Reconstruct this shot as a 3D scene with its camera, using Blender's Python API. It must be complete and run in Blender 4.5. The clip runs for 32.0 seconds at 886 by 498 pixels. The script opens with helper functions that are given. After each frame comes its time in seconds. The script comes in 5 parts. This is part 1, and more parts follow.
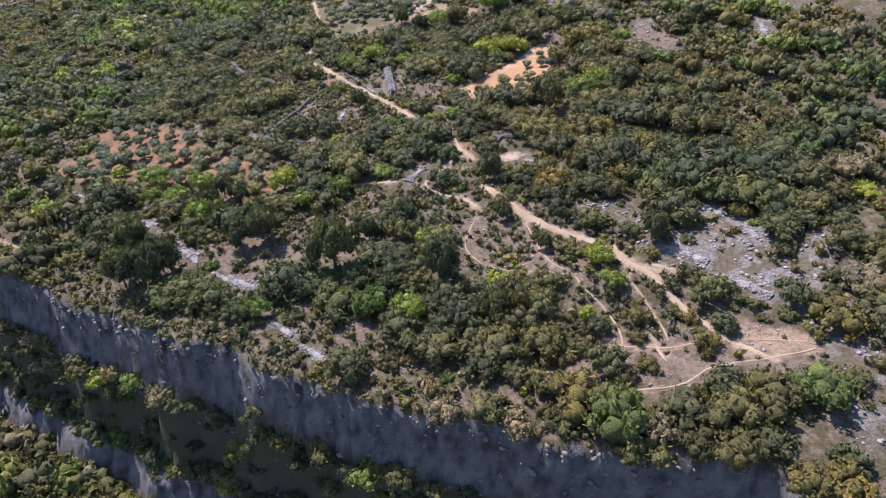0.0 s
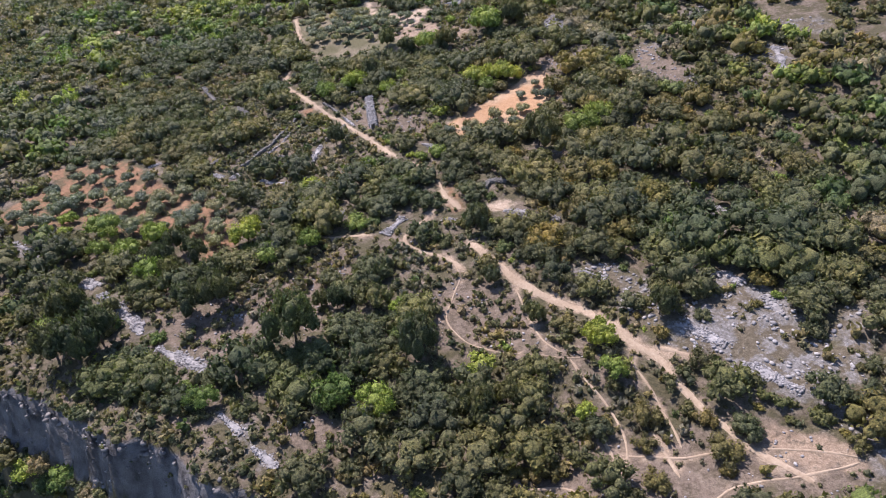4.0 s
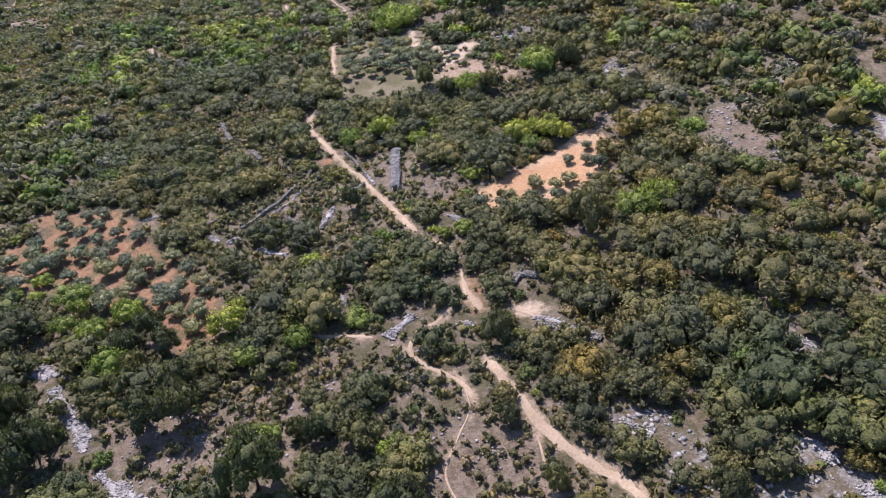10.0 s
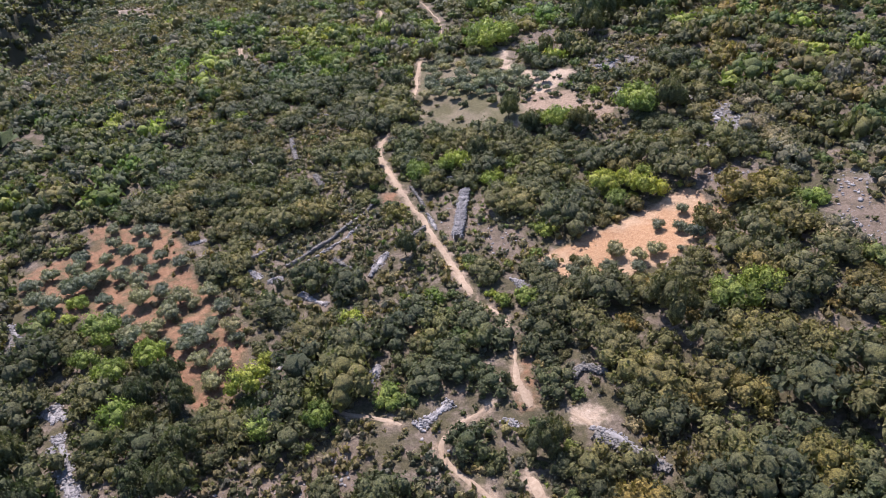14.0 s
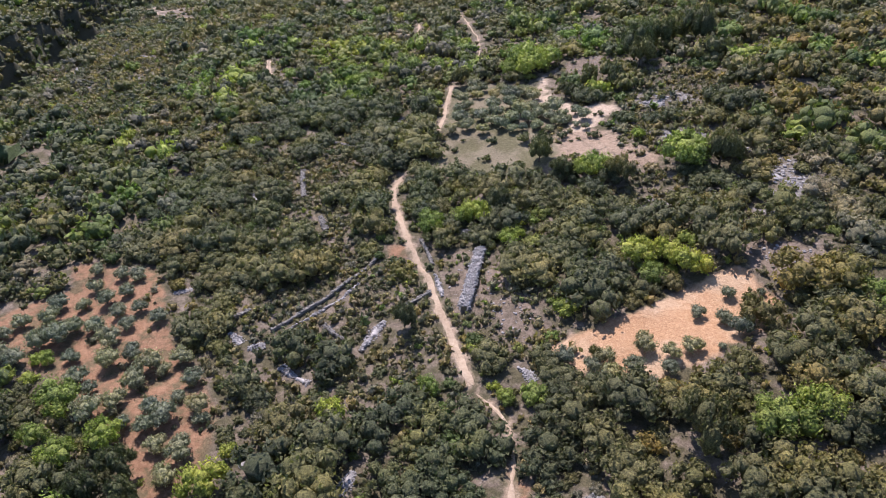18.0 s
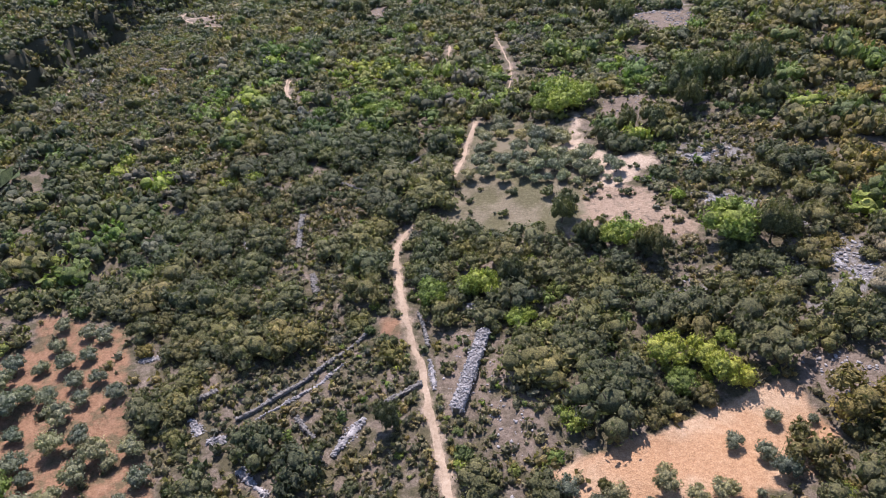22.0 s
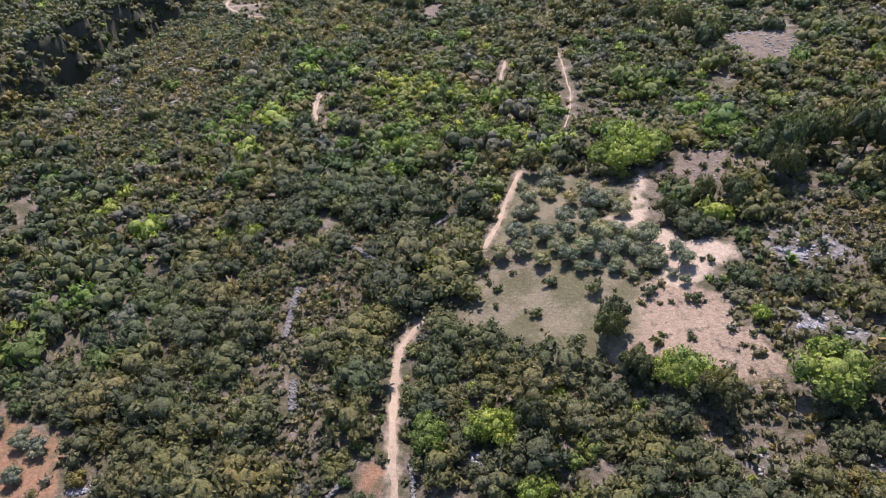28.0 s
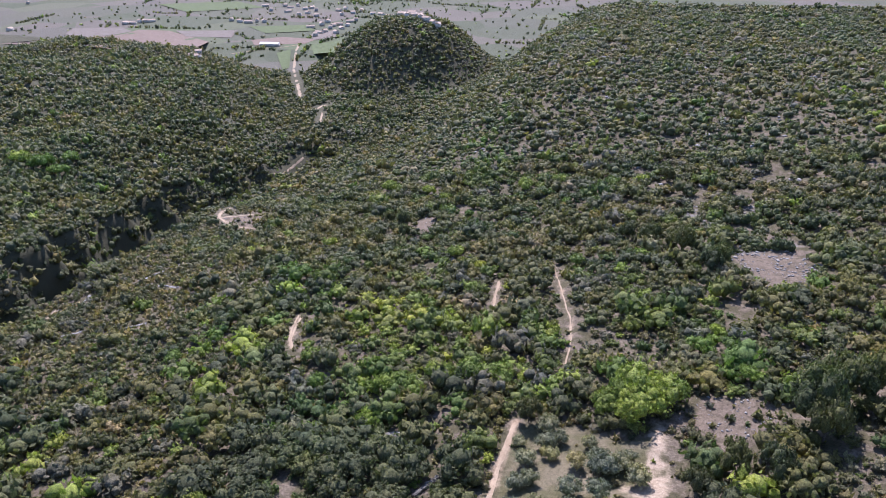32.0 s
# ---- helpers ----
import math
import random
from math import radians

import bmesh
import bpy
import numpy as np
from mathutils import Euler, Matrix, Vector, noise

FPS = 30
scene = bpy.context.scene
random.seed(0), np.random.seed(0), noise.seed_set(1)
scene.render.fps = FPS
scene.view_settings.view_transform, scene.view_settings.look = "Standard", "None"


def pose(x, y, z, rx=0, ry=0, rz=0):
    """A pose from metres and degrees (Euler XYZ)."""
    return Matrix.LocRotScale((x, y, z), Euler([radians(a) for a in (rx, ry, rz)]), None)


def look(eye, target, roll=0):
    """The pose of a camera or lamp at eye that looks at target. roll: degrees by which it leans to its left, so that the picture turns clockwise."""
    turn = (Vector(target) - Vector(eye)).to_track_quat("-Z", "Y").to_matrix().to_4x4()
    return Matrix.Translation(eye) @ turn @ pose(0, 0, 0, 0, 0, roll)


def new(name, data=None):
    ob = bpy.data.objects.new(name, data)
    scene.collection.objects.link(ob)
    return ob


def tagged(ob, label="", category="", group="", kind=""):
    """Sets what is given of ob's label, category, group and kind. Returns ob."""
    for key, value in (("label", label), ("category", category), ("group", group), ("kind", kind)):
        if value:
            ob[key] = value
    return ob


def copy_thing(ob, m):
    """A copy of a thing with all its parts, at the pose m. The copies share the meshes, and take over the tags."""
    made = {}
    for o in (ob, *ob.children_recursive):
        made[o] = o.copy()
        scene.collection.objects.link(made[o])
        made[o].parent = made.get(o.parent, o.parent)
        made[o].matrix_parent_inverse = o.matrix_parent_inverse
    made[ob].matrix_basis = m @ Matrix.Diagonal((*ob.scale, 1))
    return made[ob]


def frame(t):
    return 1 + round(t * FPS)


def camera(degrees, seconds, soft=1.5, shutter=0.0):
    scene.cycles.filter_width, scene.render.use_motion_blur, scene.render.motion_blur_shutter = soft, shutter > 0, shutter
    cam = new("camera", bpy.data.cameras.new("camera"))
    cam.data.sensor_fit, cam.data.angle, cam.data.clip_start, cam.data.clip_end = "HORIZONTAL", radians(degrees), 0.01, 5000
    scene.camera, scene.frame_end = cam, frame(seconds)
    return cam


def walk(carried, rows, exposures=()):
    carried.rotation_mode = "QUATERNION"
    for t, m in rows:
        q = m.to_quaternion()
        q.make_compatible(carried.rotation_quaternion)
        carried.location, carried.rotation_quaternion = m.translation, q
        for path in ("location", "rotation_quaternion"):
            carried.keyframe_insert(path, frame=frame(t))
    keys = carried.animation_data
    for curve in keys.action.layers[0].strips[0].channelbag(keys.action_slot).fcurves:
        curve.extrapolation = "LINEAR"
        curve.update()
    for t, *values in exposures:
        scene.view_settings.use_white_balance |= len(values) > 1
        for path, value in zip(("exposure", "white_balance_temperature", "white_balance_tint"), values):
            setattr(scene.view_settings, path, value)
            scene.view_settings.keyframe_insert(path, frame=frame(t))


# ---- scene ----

# ---------------------------------------------------------------- camera
PATH = [
    (0, (-0.00, 0.00, 91.27), (20.95, 75.17, 28.73), -0.20),
    (0.5, (1.10, 2.41, 91.18), (21.99, 77.59, 28.65), -0.22),
    (1, (2.22, 4.84, 91.12), (23.12, 80.01, 28.58), -0.19),
    (1.5, (3.31, 7.15, 91.10), (24.20, 82.24, 28.45), -0.18),
    (2, (4.41, 9.41, 91.05), (25.33, 84.50, 28.40), -0.15),
    (2.5, (5.49, 11.60, 90.92), (26.40, 86.72, 28.31), -0.15),
    (3, (6.58, 13.78, 90.72), (27.53, 88.95, 28.19), -0.13),
    (3.5, (7.66, 15.89, 90.51), (28.62, 91.11, 28.04), -0.13),
    (5.5, (12.14, 24.43, 89.92), (33.11, 99.80, 27.63), -0.17),
    (6, (13.25, 26.61, 89.78), (34.27, 102.01, 27.55), -0.13),
    (6.5, (14.30, 28.73, 89.69), (35.32, 104.13, 27.46), -0.14),
    (7, (15.32, 30.88, 89.63), (36.28, 106.36, 27.46), -0.11),
    (7.5, (16.33, 32.99, 89.63), (36.99, 108.56, 27.48), -0.10),
    (8, (17.33, 35.13, 89.62), (36.39, 111.16, 27.53), -0.08),
    (8.5, (18.37, 37.29, 89.61), (35.31, 113.82, 27.52), -0.12),
    (9, (19.46, 39.51, 89.59), (34.63, 116.44, 27.53), -0.12),
    (9.5, (20.53, 41.70, 89.62), (34.80, 118.76, 27.51), -0.11),
    (10, (21.55, 43.94, 89.69), (34.94, 121.16, 27.57), -0.08),
    (10.5, (22.53, 46.20, 89.80), (34.38, 123.57, 27.55), -0.09),
    (11, (23.52, 48.45, 89.86), (33.34, 126.05, 27.56), -0.12),
    (11.5, (24.52, 50.67, 89.88), (32.28, 128.48, 27.53), -0.10),
    (12, (25.48, 53.02, 89.81), (31.07, 130.98, 27.42), -0.11),
    (12.5, (26.40, 55.33, 89.70), (30.02, 133.34, 27.24), -0.16),
    (13, (27.26, 57.68, 89.60), (29.77, 135.71, 27.10), -0.12),
    (13.5, (28.09, 60.04, 89.48), (29.70, 138.06, 26.96), -0.07),
    (14, (28.93, 62.47, 89.40), (29.51, 140.53, 26.90), -0.01),
    (14.5, (29.77, 64.92, 89.37), (29.28, 142.88, 26.75), 0.02),
    (16.5, (33.15, 75.00, 89.49), (29.09, 152.59, 26.53), 0.02),
    (17, (33.99, 77.65, 89.53), (29.08, 155.15, 26.53), 0.00),
    (17.5, (34.81, 80.28, 89.55), (29.12, 157.72, 26.53), -0.01),
    (18, (35.58, 82.90, 89.56), (29.26, 160.31, 26.57), 0.03),
    (18.5, (36.27, 85.44, 89.62), (29.79, 162.79, 26.57), 0.11),
    (19, (36.92, 88.02, 89.69), (30.47, 165.37, 26.65), 0.20),
    (19.5, (37.54, 90.62, 89.76), (31.09, 167.97, 26.72), 0.21),
    (20, (38.14, 93.27, 89.77), (31.72, 170.64, 26.74), 0.33),
    (20.5, (38.67, 95.95, 89.73), (32.00, 173.31, 26.72), 0.35),
    (21, (39.10, 98.68, 89.68), (31.12, 175.92, 26.67), 0.40),
    (21.5, (39.48, 101.41, 89.65), (29.54, 178.39, 26.60), 0.33),
    (22, (39.84, 104.18, 89.68), (27.83, 180.86, 26.62), 0.32),
    (22.5, (40.19, 106.93, 89.76), (27.26, 183.43, 26.68), 0.33),
    (23, (40.51, 109.69, 89.97), (27.64, 186.18, 26.86), 0.36),
    (23.5, (40.82, 112.50, 90.24), (27.96, 188.91, 27.03), 0.37),
    (24, (41.07, 115.35, 90.50), (28.23, 191.75, 27.26), 0.39),
    (24.5, (41.22, 118.22, 90.67), (28.13, 194.53, 27.37), 0.44),
    (25, (41.26, 121.20, 90.76), (26.91, 197.30, 27.49), 0.40),
    (25.5, (41.23, 124.22, 90.73), (25.41, 200.01, 27.45), 0.24),
    (27.5, (40.96, 136.43, 90.42), (20.41, 208.97, 24.73), -0.13),
    (28, (40.87, 139.59, 90.35), (20.50, 211.40, 23.82), -0.12),
    (28.5, (40.68, 142.78, 90.27), (20.08, 215.24, 24.50), -0.18),
    (29, (40.41, 145.96, 90.16), (19.38, 219.79, 26.08), -0.17),
    (29.5, (40.13, 148.95, 90.06), (18.67, 224.18, 27.77), -0.16),
    (30, (39.84, 151.80, 89.95), (17.84, 228.92, 30.22), -0.15),
    (30.5, (39.54, 154.51, 89.84), (16.92, 233.56, 32.93), -0.16),
    (31, (39.20, 157.12, 89.70), (15.85, 238.52, 36.52), -0.20),
    (31.5, (38.86, 159.62, 89.51), (14.79, 243.23, 40.22), -0.23),
    (32, (38.50, 162.13, 89.29), (13.60, 248.23, 44.94), -0.18),
]
cam = camera(65.78, 32.0, soft=1.0)
walk(cam, [(t, look(eye, target, roll)) for t, eye, target, roll in PATH], [(0, 0.75, 6330, 25), (29.5, 0.75, 6250, 25), (32, 0.77, 5900, 25)])

# ---------------------------------------------------------------- world and sun
SUN_DIR = Vector((-0.36, 0.93, 0.0)).normalized()
SUN_EL = radians(47)
world = bpy.data.worlds.new("world")
scene.world = world
world.use_nodes = True
wn = world.node_tree.nodes
sky = wn.new("ShaderNodeTexSky")
sky.sky_type = 'NISHITA'
sky.sun_disc = False
sky.sun_elevation = SUN_EL
sky.sun_rotation = math.atan2(SUN_DIR.x, SUN_DIR.y)
sky.air_density = 1.0
sky.dust_density = 0.4
sky.ozone_density = 3.0
wn["Background"].inputs["Strength"].default_value = 0.125
world.node_tree.links.new(sky.outputs["Color"], wn["Background"].inputs["Color"])

sun_data = bpy.data.lights.new("sun", 'SUN')
sun_data.energy = 4.9
sun_data.angle = radians(0.6)
sun_data.color = (1.0, 0.945, 0.89)
sun_ob = new("sun", sun_data)
to_sun = Vector((SUN_DIR.x * math.cos(SUN_EL), SUN_DIR.y * math.cos(SUN_EL), math.sin(SUN_EL)))
sun_ob.matrix_world = look(to_sun * 500 + Vector((0, 200, 0)), Vector((0, 200, 0)))

# ---------------------------------------------------------------- lie of the land
# Edge of the plateau above the gorge.
RIM = [(118, -70), (80, 0), (52, 36), (30, 49), (11, 62), (-20, 88), (-43, 110), (-80, 150), (-112, 215),
       (-124, 290), (-131, 335), (-139, 385), (-152, 430), (-156, 480), (-152, 540), (-140, 640), (-140, 800)]


def smooth(a, b, v):
    s = np.clip((v - a) / (b - a), 0, 1)
    return s * s * (3 - 2 * s)


def to_line(x, y, line, closed=False):
    """Distance from points to a line of (x, y), and the side (positive on its left)."""
    best, side, along = np.full(np.shape(x), 1e9), np.zeros(np.shape(x)), np.zeros(np.shape(x))
    ends = list(zip(line, line[1:] + line[:1])) if closed else list(zip(line, line[1:]))
    run = 0.0
    for (ax, ay), (bx, by) in ends:
        dx, dy = bx - ax, by - ay
        n = math.hypot(dx, dy)
        s = np.clip(((x - ax) * dx + (y - ay) * dy) / (n * n), 0, 1)
        d = np.hypot(x - ax - s * dx, y - ay - s * dy)
        nearer = d < best
        side = np.where(nearer, np.sign(dx * (y - ay) - dy * (x - ax)), side)
        along = np.where(nearer, run + s * n, along)
        best = np.where(nearer, d, best)
        run += n
    return best, side, along


def inside(x, y, poly):
    """Distance to the outline of a patch: negative inside."""
    d, _, _ = to_line(x, y, poly, True)
    odd = np.zeros(np.shape(x), bool)
    for (ax, ay), (bx, by) in zip(poly, poly[1:] + poly[:1]):
        if ay != by:
            odd ^= ((ay > y) != (by > y)) & (x < (bx - ax) * (y - ay) / (by - ay) + ax)
    return np.where(odd, -d, d)


def bumps(x, y, seed, size):
    """Smooth waves of about the given length, between -1 and 1."""
    out = 0
    for i in range(5):
        a, p = seed * 1.7 + i * 2.4, seed * 3.1 + i * 1.9
        k = 6.2832 / size * (0.7 + 0.25 * i)
        out = out + np.sin((x * math.cos(a) + y * math.sin(a)) * k + p + 1.3 * np.sin((x * math.sin(a) - y * math.cos(a)) * k * 0.6 + p))
    return out / 3.2


VALLEY = [(-150, 540), (-196, 625), (-228, 690), (-262, 745), (-390, 960)]


def plain_edge(x):
    return 715 + 120 * smooth(-170, 0, x) + 0.12 * np.clip(-300 - x, 0, 500)


def castle(x, y):
    """The castle hill, 0 to 1."""
    return np.exp(-(((x + 198) / 76) ** 2 + ((y - 852) / 92) ** 2) ** 1.5)


def height(x, y):
    x, y = np.asarray(x, float), np.asarray(y, float)
    u = np.clip((x - 20) / 100, -2.0, 1.7)
    v = np.clip((y - 180) / 100, -2.2, 2.4)
    z = 7.0 - 5.83 * v - 0.83 * v * v + 11.25 * u + 3.02 * u * v + 2.8 * u * u
    z = z + np.clip(x - 190, 0, 400) * 0.13
    # long hillside to the north-east and the plain behind it
    hill = -60 + 72 * smooth(-142, 12, x) + 3 * smooth(20, 320, x)
    z = z + (hill - z) * smooth(330, 620, y)
    # plateau across the gorge
    d, side, _ = to_line(x, y, RIM)
    s = d * side
    z = z + (-30 + 3 * bumps(x, y, 3, 160) - z) * smooth(45, 120, s)
    # fall to the plain, and the wooded castle hill
    edge = plain_edge(x)
    z = z + (-66 - z) * smooth(edge, edge + 150, y)
    dv = to_line(x, y, VALLEY)[0]
    z = z + (np.minimum(z, -61 - 5 * smooth(700, 900, y)) - z) * (1 - smooth(24, 105, dv)) * smooth(520, 620, y)
    z = np.maximum(z, -66 + 57 * castle(x, y))
    # gorge
    z = z - 3.0 * smooth(-26, -2, s) * smooth(-18, -45, x) * (1 - smooth(130, 180, y))
    wob = 1.6 * bumps(x, y, 1, 30) + 0.6 * bumps(x, y, 5, 9)
    g = s + wob
    north = smooth(190, 270, y)
    fade = (1 + 0.05 * north) * (1 - 0.55 * smooth(400, 520, y)) * (1 - smooth(540, 640, y))
    g = g + 0.5 * bumps(x, y, 9, 4.5) * (1 - north)
    south_drop = 11 * smooth(0.0, 3.8, g) + 13 * smooth(4.5, 8.5, g) + 6 * smooth(11, 14.5, g) + 8 * smooth(18, 46, g)
    north_drop = 24 * smooth(-1.0, 11.0, g) + 22 * smooth(7, 24, g)
    drop = south_drop * (1 - north) * (1 - 0.9 * smooth(48, 90, g)) + north_drop * north * (1 - smooth(21 + 5 * bumps(x, y, 15, 60), 56 + 9 * bumps(x, y, 19, 45), g))
    z = z - drop * fade
    # low swell of the ground at the north-western rim
    z = z + 5.5 * np.exp(-((x + 131) / 26) ** 2 - ((y - 402) / 34) ** 2) * smooth(4, -2, s)
    z = z + 0.55 * bumps(x, y, 2, 38) + 0.25 * bumps(x, y, 7, 11)
    return z


# ---------------------------------------------------------------- materials
def nodes_of(name, rough=0.9):
    m = bpy.data.materials.new(name)
    m.use_nodes = True
    t = m.node_tree
    b = t.nodes["Principled BSDF"]
    b.inputs["Roughness"].default_value = rough
    b.inputs["Specular IOR Level"].default_value = 0.25
    return m, t, b


def tex_noise(t, scale, detail=4.0, rough=0.55):
    geo = t.nodes.new("ShaderNodeNewGeometry")
    n = t.nodes.new("ShaderNodeTexNoise")
    n.inputs["Scale"].default_value = scale
    n.inputs["Detail"].default_value = detail
    n.inputs["Roughness"].default_value = rough
    t.links.new(geo.outputs["Position"], n.inputs["Vector"])
    return n.outputs["Fac"]


def ramp(t, fac, stops):
    r = t.nodes.new("ShaderNodeValToRGB")
    while len(r.color_ramp.elements) < len(stops):
        r.color_ramp.elements.new(0.5)
    for e, (p, c) in zip(r.color_ramp.elements, stops):
        e.position, e.color = p, (*c, 1)
    t.links.new(fac, r.inputs["Fac"])
    return r.outputs["Color"]


def mix(t, fac, a, b, kind='MIX'):
    n = t.nodes.new("ShaderNodeMix")
    n.data_type, n.blend_type = 'RGBA', kind
    for value, socket in ((fac, n.inputs["Factor"]), (a, n.inputs["A"]), (b, n.inputs["B"])):
        socket = [s for s in n.inputs if s.name == socket.name and (s.type == 'RGBA' or s.name == "Factor")][0]
        if isinstance(value, (int, float)):
            socket.default_value = value
        elif isinstance(value, tuple):
            socket.default_value = (*value, 1)
        else:
            t.links.new(value, socket)
    return [s for s in n.outputs if s.type == 'RGBA'][0]


def calc(t, op, a, b=0.0, c=0.0):
    n = t.nodes.new("ShaderNodeMath")
    n.operation = op
    n.use_clamp = op == 'MULTIPLY_ADD' 
    for i, value in enumerate((a, b, c)):
        if isinstance(value, (int, float)):
            n.inputs[i].default_value = value
        else:
            t.links.new(value, n.inputs[i])
    return n.outputs[0]


def band(t, value, lo, hi):
    n = t.nodes.new("ShaderNodeMapRange")
    n.interpolation_type = 'SMOOTHSTEP'
    n.inputs["From Min"].default_value, n.inputs["From Max"].default_value = lo, hi
    t.links.new(value, n.inputs["Value"])
    return n.outputs["Result"]


def relief(t, b, fac, strength, distance):
    n = t.nodes.new("ShaderNodeBump")
    n.inputs["Strength"].default_value, n.inputs["Distance"].default_value = strength, distance
    t.links.new(fac, n.inputs["Height"])
    t.links.new(n.outputs["Normal"], b.inputs["Normal"])


def foliage(name, dark, mid, light, patch=0.16):
    """Leaves: tone by clump, by sprig and by stand of plants."""
    m, t, b = nodes_of(name, 0.6)
    geo = t.nodes.new("ShaderNodeNewGeometry")
    tone = ramp(t, geo.outputs["Random Per Island"], [(0.0, dark), (0.5, mid), (1.0, light)])
    info = t.nodes.new("ShaderNodeObjectInfo")
    stand = ramp(t, tex_noise(t, patch, 2.0), [(0.3, (0.70, 0.74, 0.78)), (0.5, (1.0, 1.0, 1.0)), (0.7, (1.32, 1.22, 1.0))])
    col = mix(t, 1.0, tone, stand, 'MULTIPLY')
    slope = ramp(t, tex_noise(t, 0.022, 3.0), [(0.36, (0.86, 0.98, 0.92)), (0.5, (1.0, 1.0, 1.0)), (0.64, (1.14, 1.05, 0.96))])
    col = mix(t, 1.0, col, slope, 'MULTIPLY')
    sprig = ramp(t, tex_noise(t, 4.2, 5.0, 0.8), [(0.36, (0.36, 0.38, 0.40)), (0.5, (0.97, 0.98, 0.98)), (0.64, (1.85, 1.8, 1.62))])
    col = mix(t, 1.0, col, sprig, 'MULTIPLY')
    plant = t.nodes.new("ShaderNodeAttribute")
    plant.attribute_name = "plant"
    own = calc(t, 'FRACT', calc(t, 'ADD', plant.outputs["Fac"], info.outputs["Random"]))
    each = ramp(t, own, [(0.0, (0.66, 0.74, 0.80)), (0.3, (0.90, 0.93, 0.92)), (0.6, (1.05, 1.05, 1.0)), (0.82, (1.28, 1.22, 0.96)), (1.0, (1.36, 1.18, 1.0))])
    col = mix(t, 1.0, col, each, 'MULTIPLY')
    t.links.new(col, b.inputs["Base Color"])
    relief(t, b, tex_noise(t, 4.5, 4.0, 0.8), 1.0, 0.45)
    glow = t.nodes.new("ShaderNodeBsdfTranslucent")
    t.links.new(mix(t, 1.0, col, (0.95, 1.15, 0.7), 'MULTIPLY'), glow.inputs["Color"])
    both = t.nodes.new("ShaderNodeMixShader")
    both.inputs["Fac"].default_value = 0.2
    t.links.new(b.outputs["BSDF"], both.inputs[1])
    t.links.new(glow.outputs["BSDF"], both.inputs[2])
    t.links.new(both.outputs["Shader"], t.nodes["Material Output"].inputs["Surface"])
    return m


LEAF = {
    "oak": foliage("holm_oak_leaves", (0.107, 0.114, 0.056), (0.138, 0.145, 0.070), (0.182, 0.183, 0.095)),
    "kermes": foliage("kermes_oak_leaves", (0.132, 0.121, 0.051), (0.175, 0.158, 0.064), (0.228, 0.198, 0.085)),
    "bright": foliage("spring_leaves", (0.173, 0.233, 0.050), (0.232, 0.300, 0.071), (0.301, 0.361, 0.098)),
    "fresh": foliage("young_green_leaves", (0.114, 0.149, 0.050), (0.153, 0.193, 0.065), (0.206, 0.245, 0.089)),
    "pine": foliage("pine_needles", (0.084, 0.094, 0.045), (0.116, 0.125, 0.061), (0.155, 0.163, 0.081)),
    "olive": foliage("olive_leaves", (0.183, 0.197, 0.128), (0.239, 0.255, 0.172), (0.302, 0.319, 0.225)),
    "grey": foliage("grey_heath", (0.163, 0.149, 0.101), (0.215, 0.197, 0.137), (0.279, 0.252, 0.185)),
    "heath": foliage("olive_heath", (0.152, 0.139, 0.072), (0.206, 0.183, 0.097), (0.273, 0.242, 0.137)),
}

bark, bt, bb = nodes_of("bark", 0.95)
bt.links.new(ramp(bt, tex_noise(bt, 4.0), [(0.3, (0.06, 0.045, 0.035)), (0.7, (0.17, 0.14, 0.11))]), bb.inputs["Base Color"])


def stone(name, a, c, scale=0.9):
    m, t, b = nodes_of(name, 0.9)
    big = tex_noise(t, scale, 6.0, 0.65)
    col = ramp(t, big, [(0.28, a), (0.55, tuple((p + q) / 2 for p, q in zip(a, c))), (0.75, c)])
    geo = t.nodes.new("ShaderNodeNewGeometry")
    each = ramp(t, geo.outputs["Random Per Island"], [(0.0, (0.72, 0.72, 0.74)), (1.0, (1.2, 1.18, 1.15))])
    t.links.new(mix(t, 1.0, col, each, 'MULTIPLY'), b.inputs["Base Color"])
    relief(t, b, tex_noise(t, 5.0, 5.0, 0.7), 0.7, 0.12)
    return m


ROCK = stone("pale_limestone", (0.19, 0.185, 0.18), (0.40, 0.39, 0.38))
WALLSTONE = stone("dry_stone", (0.115, 0.110, 0.098), (0.27, 0.26, 0.24), 2.0)

# ground: earth between the shrubs, with fields, bare rock and trodden earth by the zones of the land
GROUND, gt, gb = nodes_of("garrigue_ground", 0.95)


def zone(t, name):
    a = t.nodes.new("ShaderNodeAttribute")
    a.attribute_name = name
    return a.outputs["Fac"]


n_fine, n_mid, n_big = tex_noise(gt, 1.6, 7.0, 0.7), tex_noise(gt, 0.35, 5.0, 0.6), tex_noise(gt, 0.05, 4.0)
earth = ramp(gt, n_fine, [(0.25, (0.075, 0.060, 0.044)), (0.5, (0.145, 0.116, 0.087)), (0.72, (0.250, 0.210, 0.168))])
herb = ramp(gt, n_fine, [(0.3, (0.044, 0.042, 0.022)), (0.7, (0.116, 0.100, 0.056))])
base = mix(gt, band(gt, n_mid, 0.38, 0.58), earth, herb)
red = ramp(gt, n_fine, [(0.25, (0.149, 0.078, 0.044)), (0.55, (0.244, 0.141, 0.082)), (0.75, (0.321, 0.202, 0.127))])
red = mix(gt, band(gt, tex_noise(gt, 0.3, 5.0, 0.65), 0.46, 0.60), red, ramp(gt, n_fine, [(0.3, (0.086, 0.066, 0.033)), (0.7, (0.171, 0.126, 0.072))]))
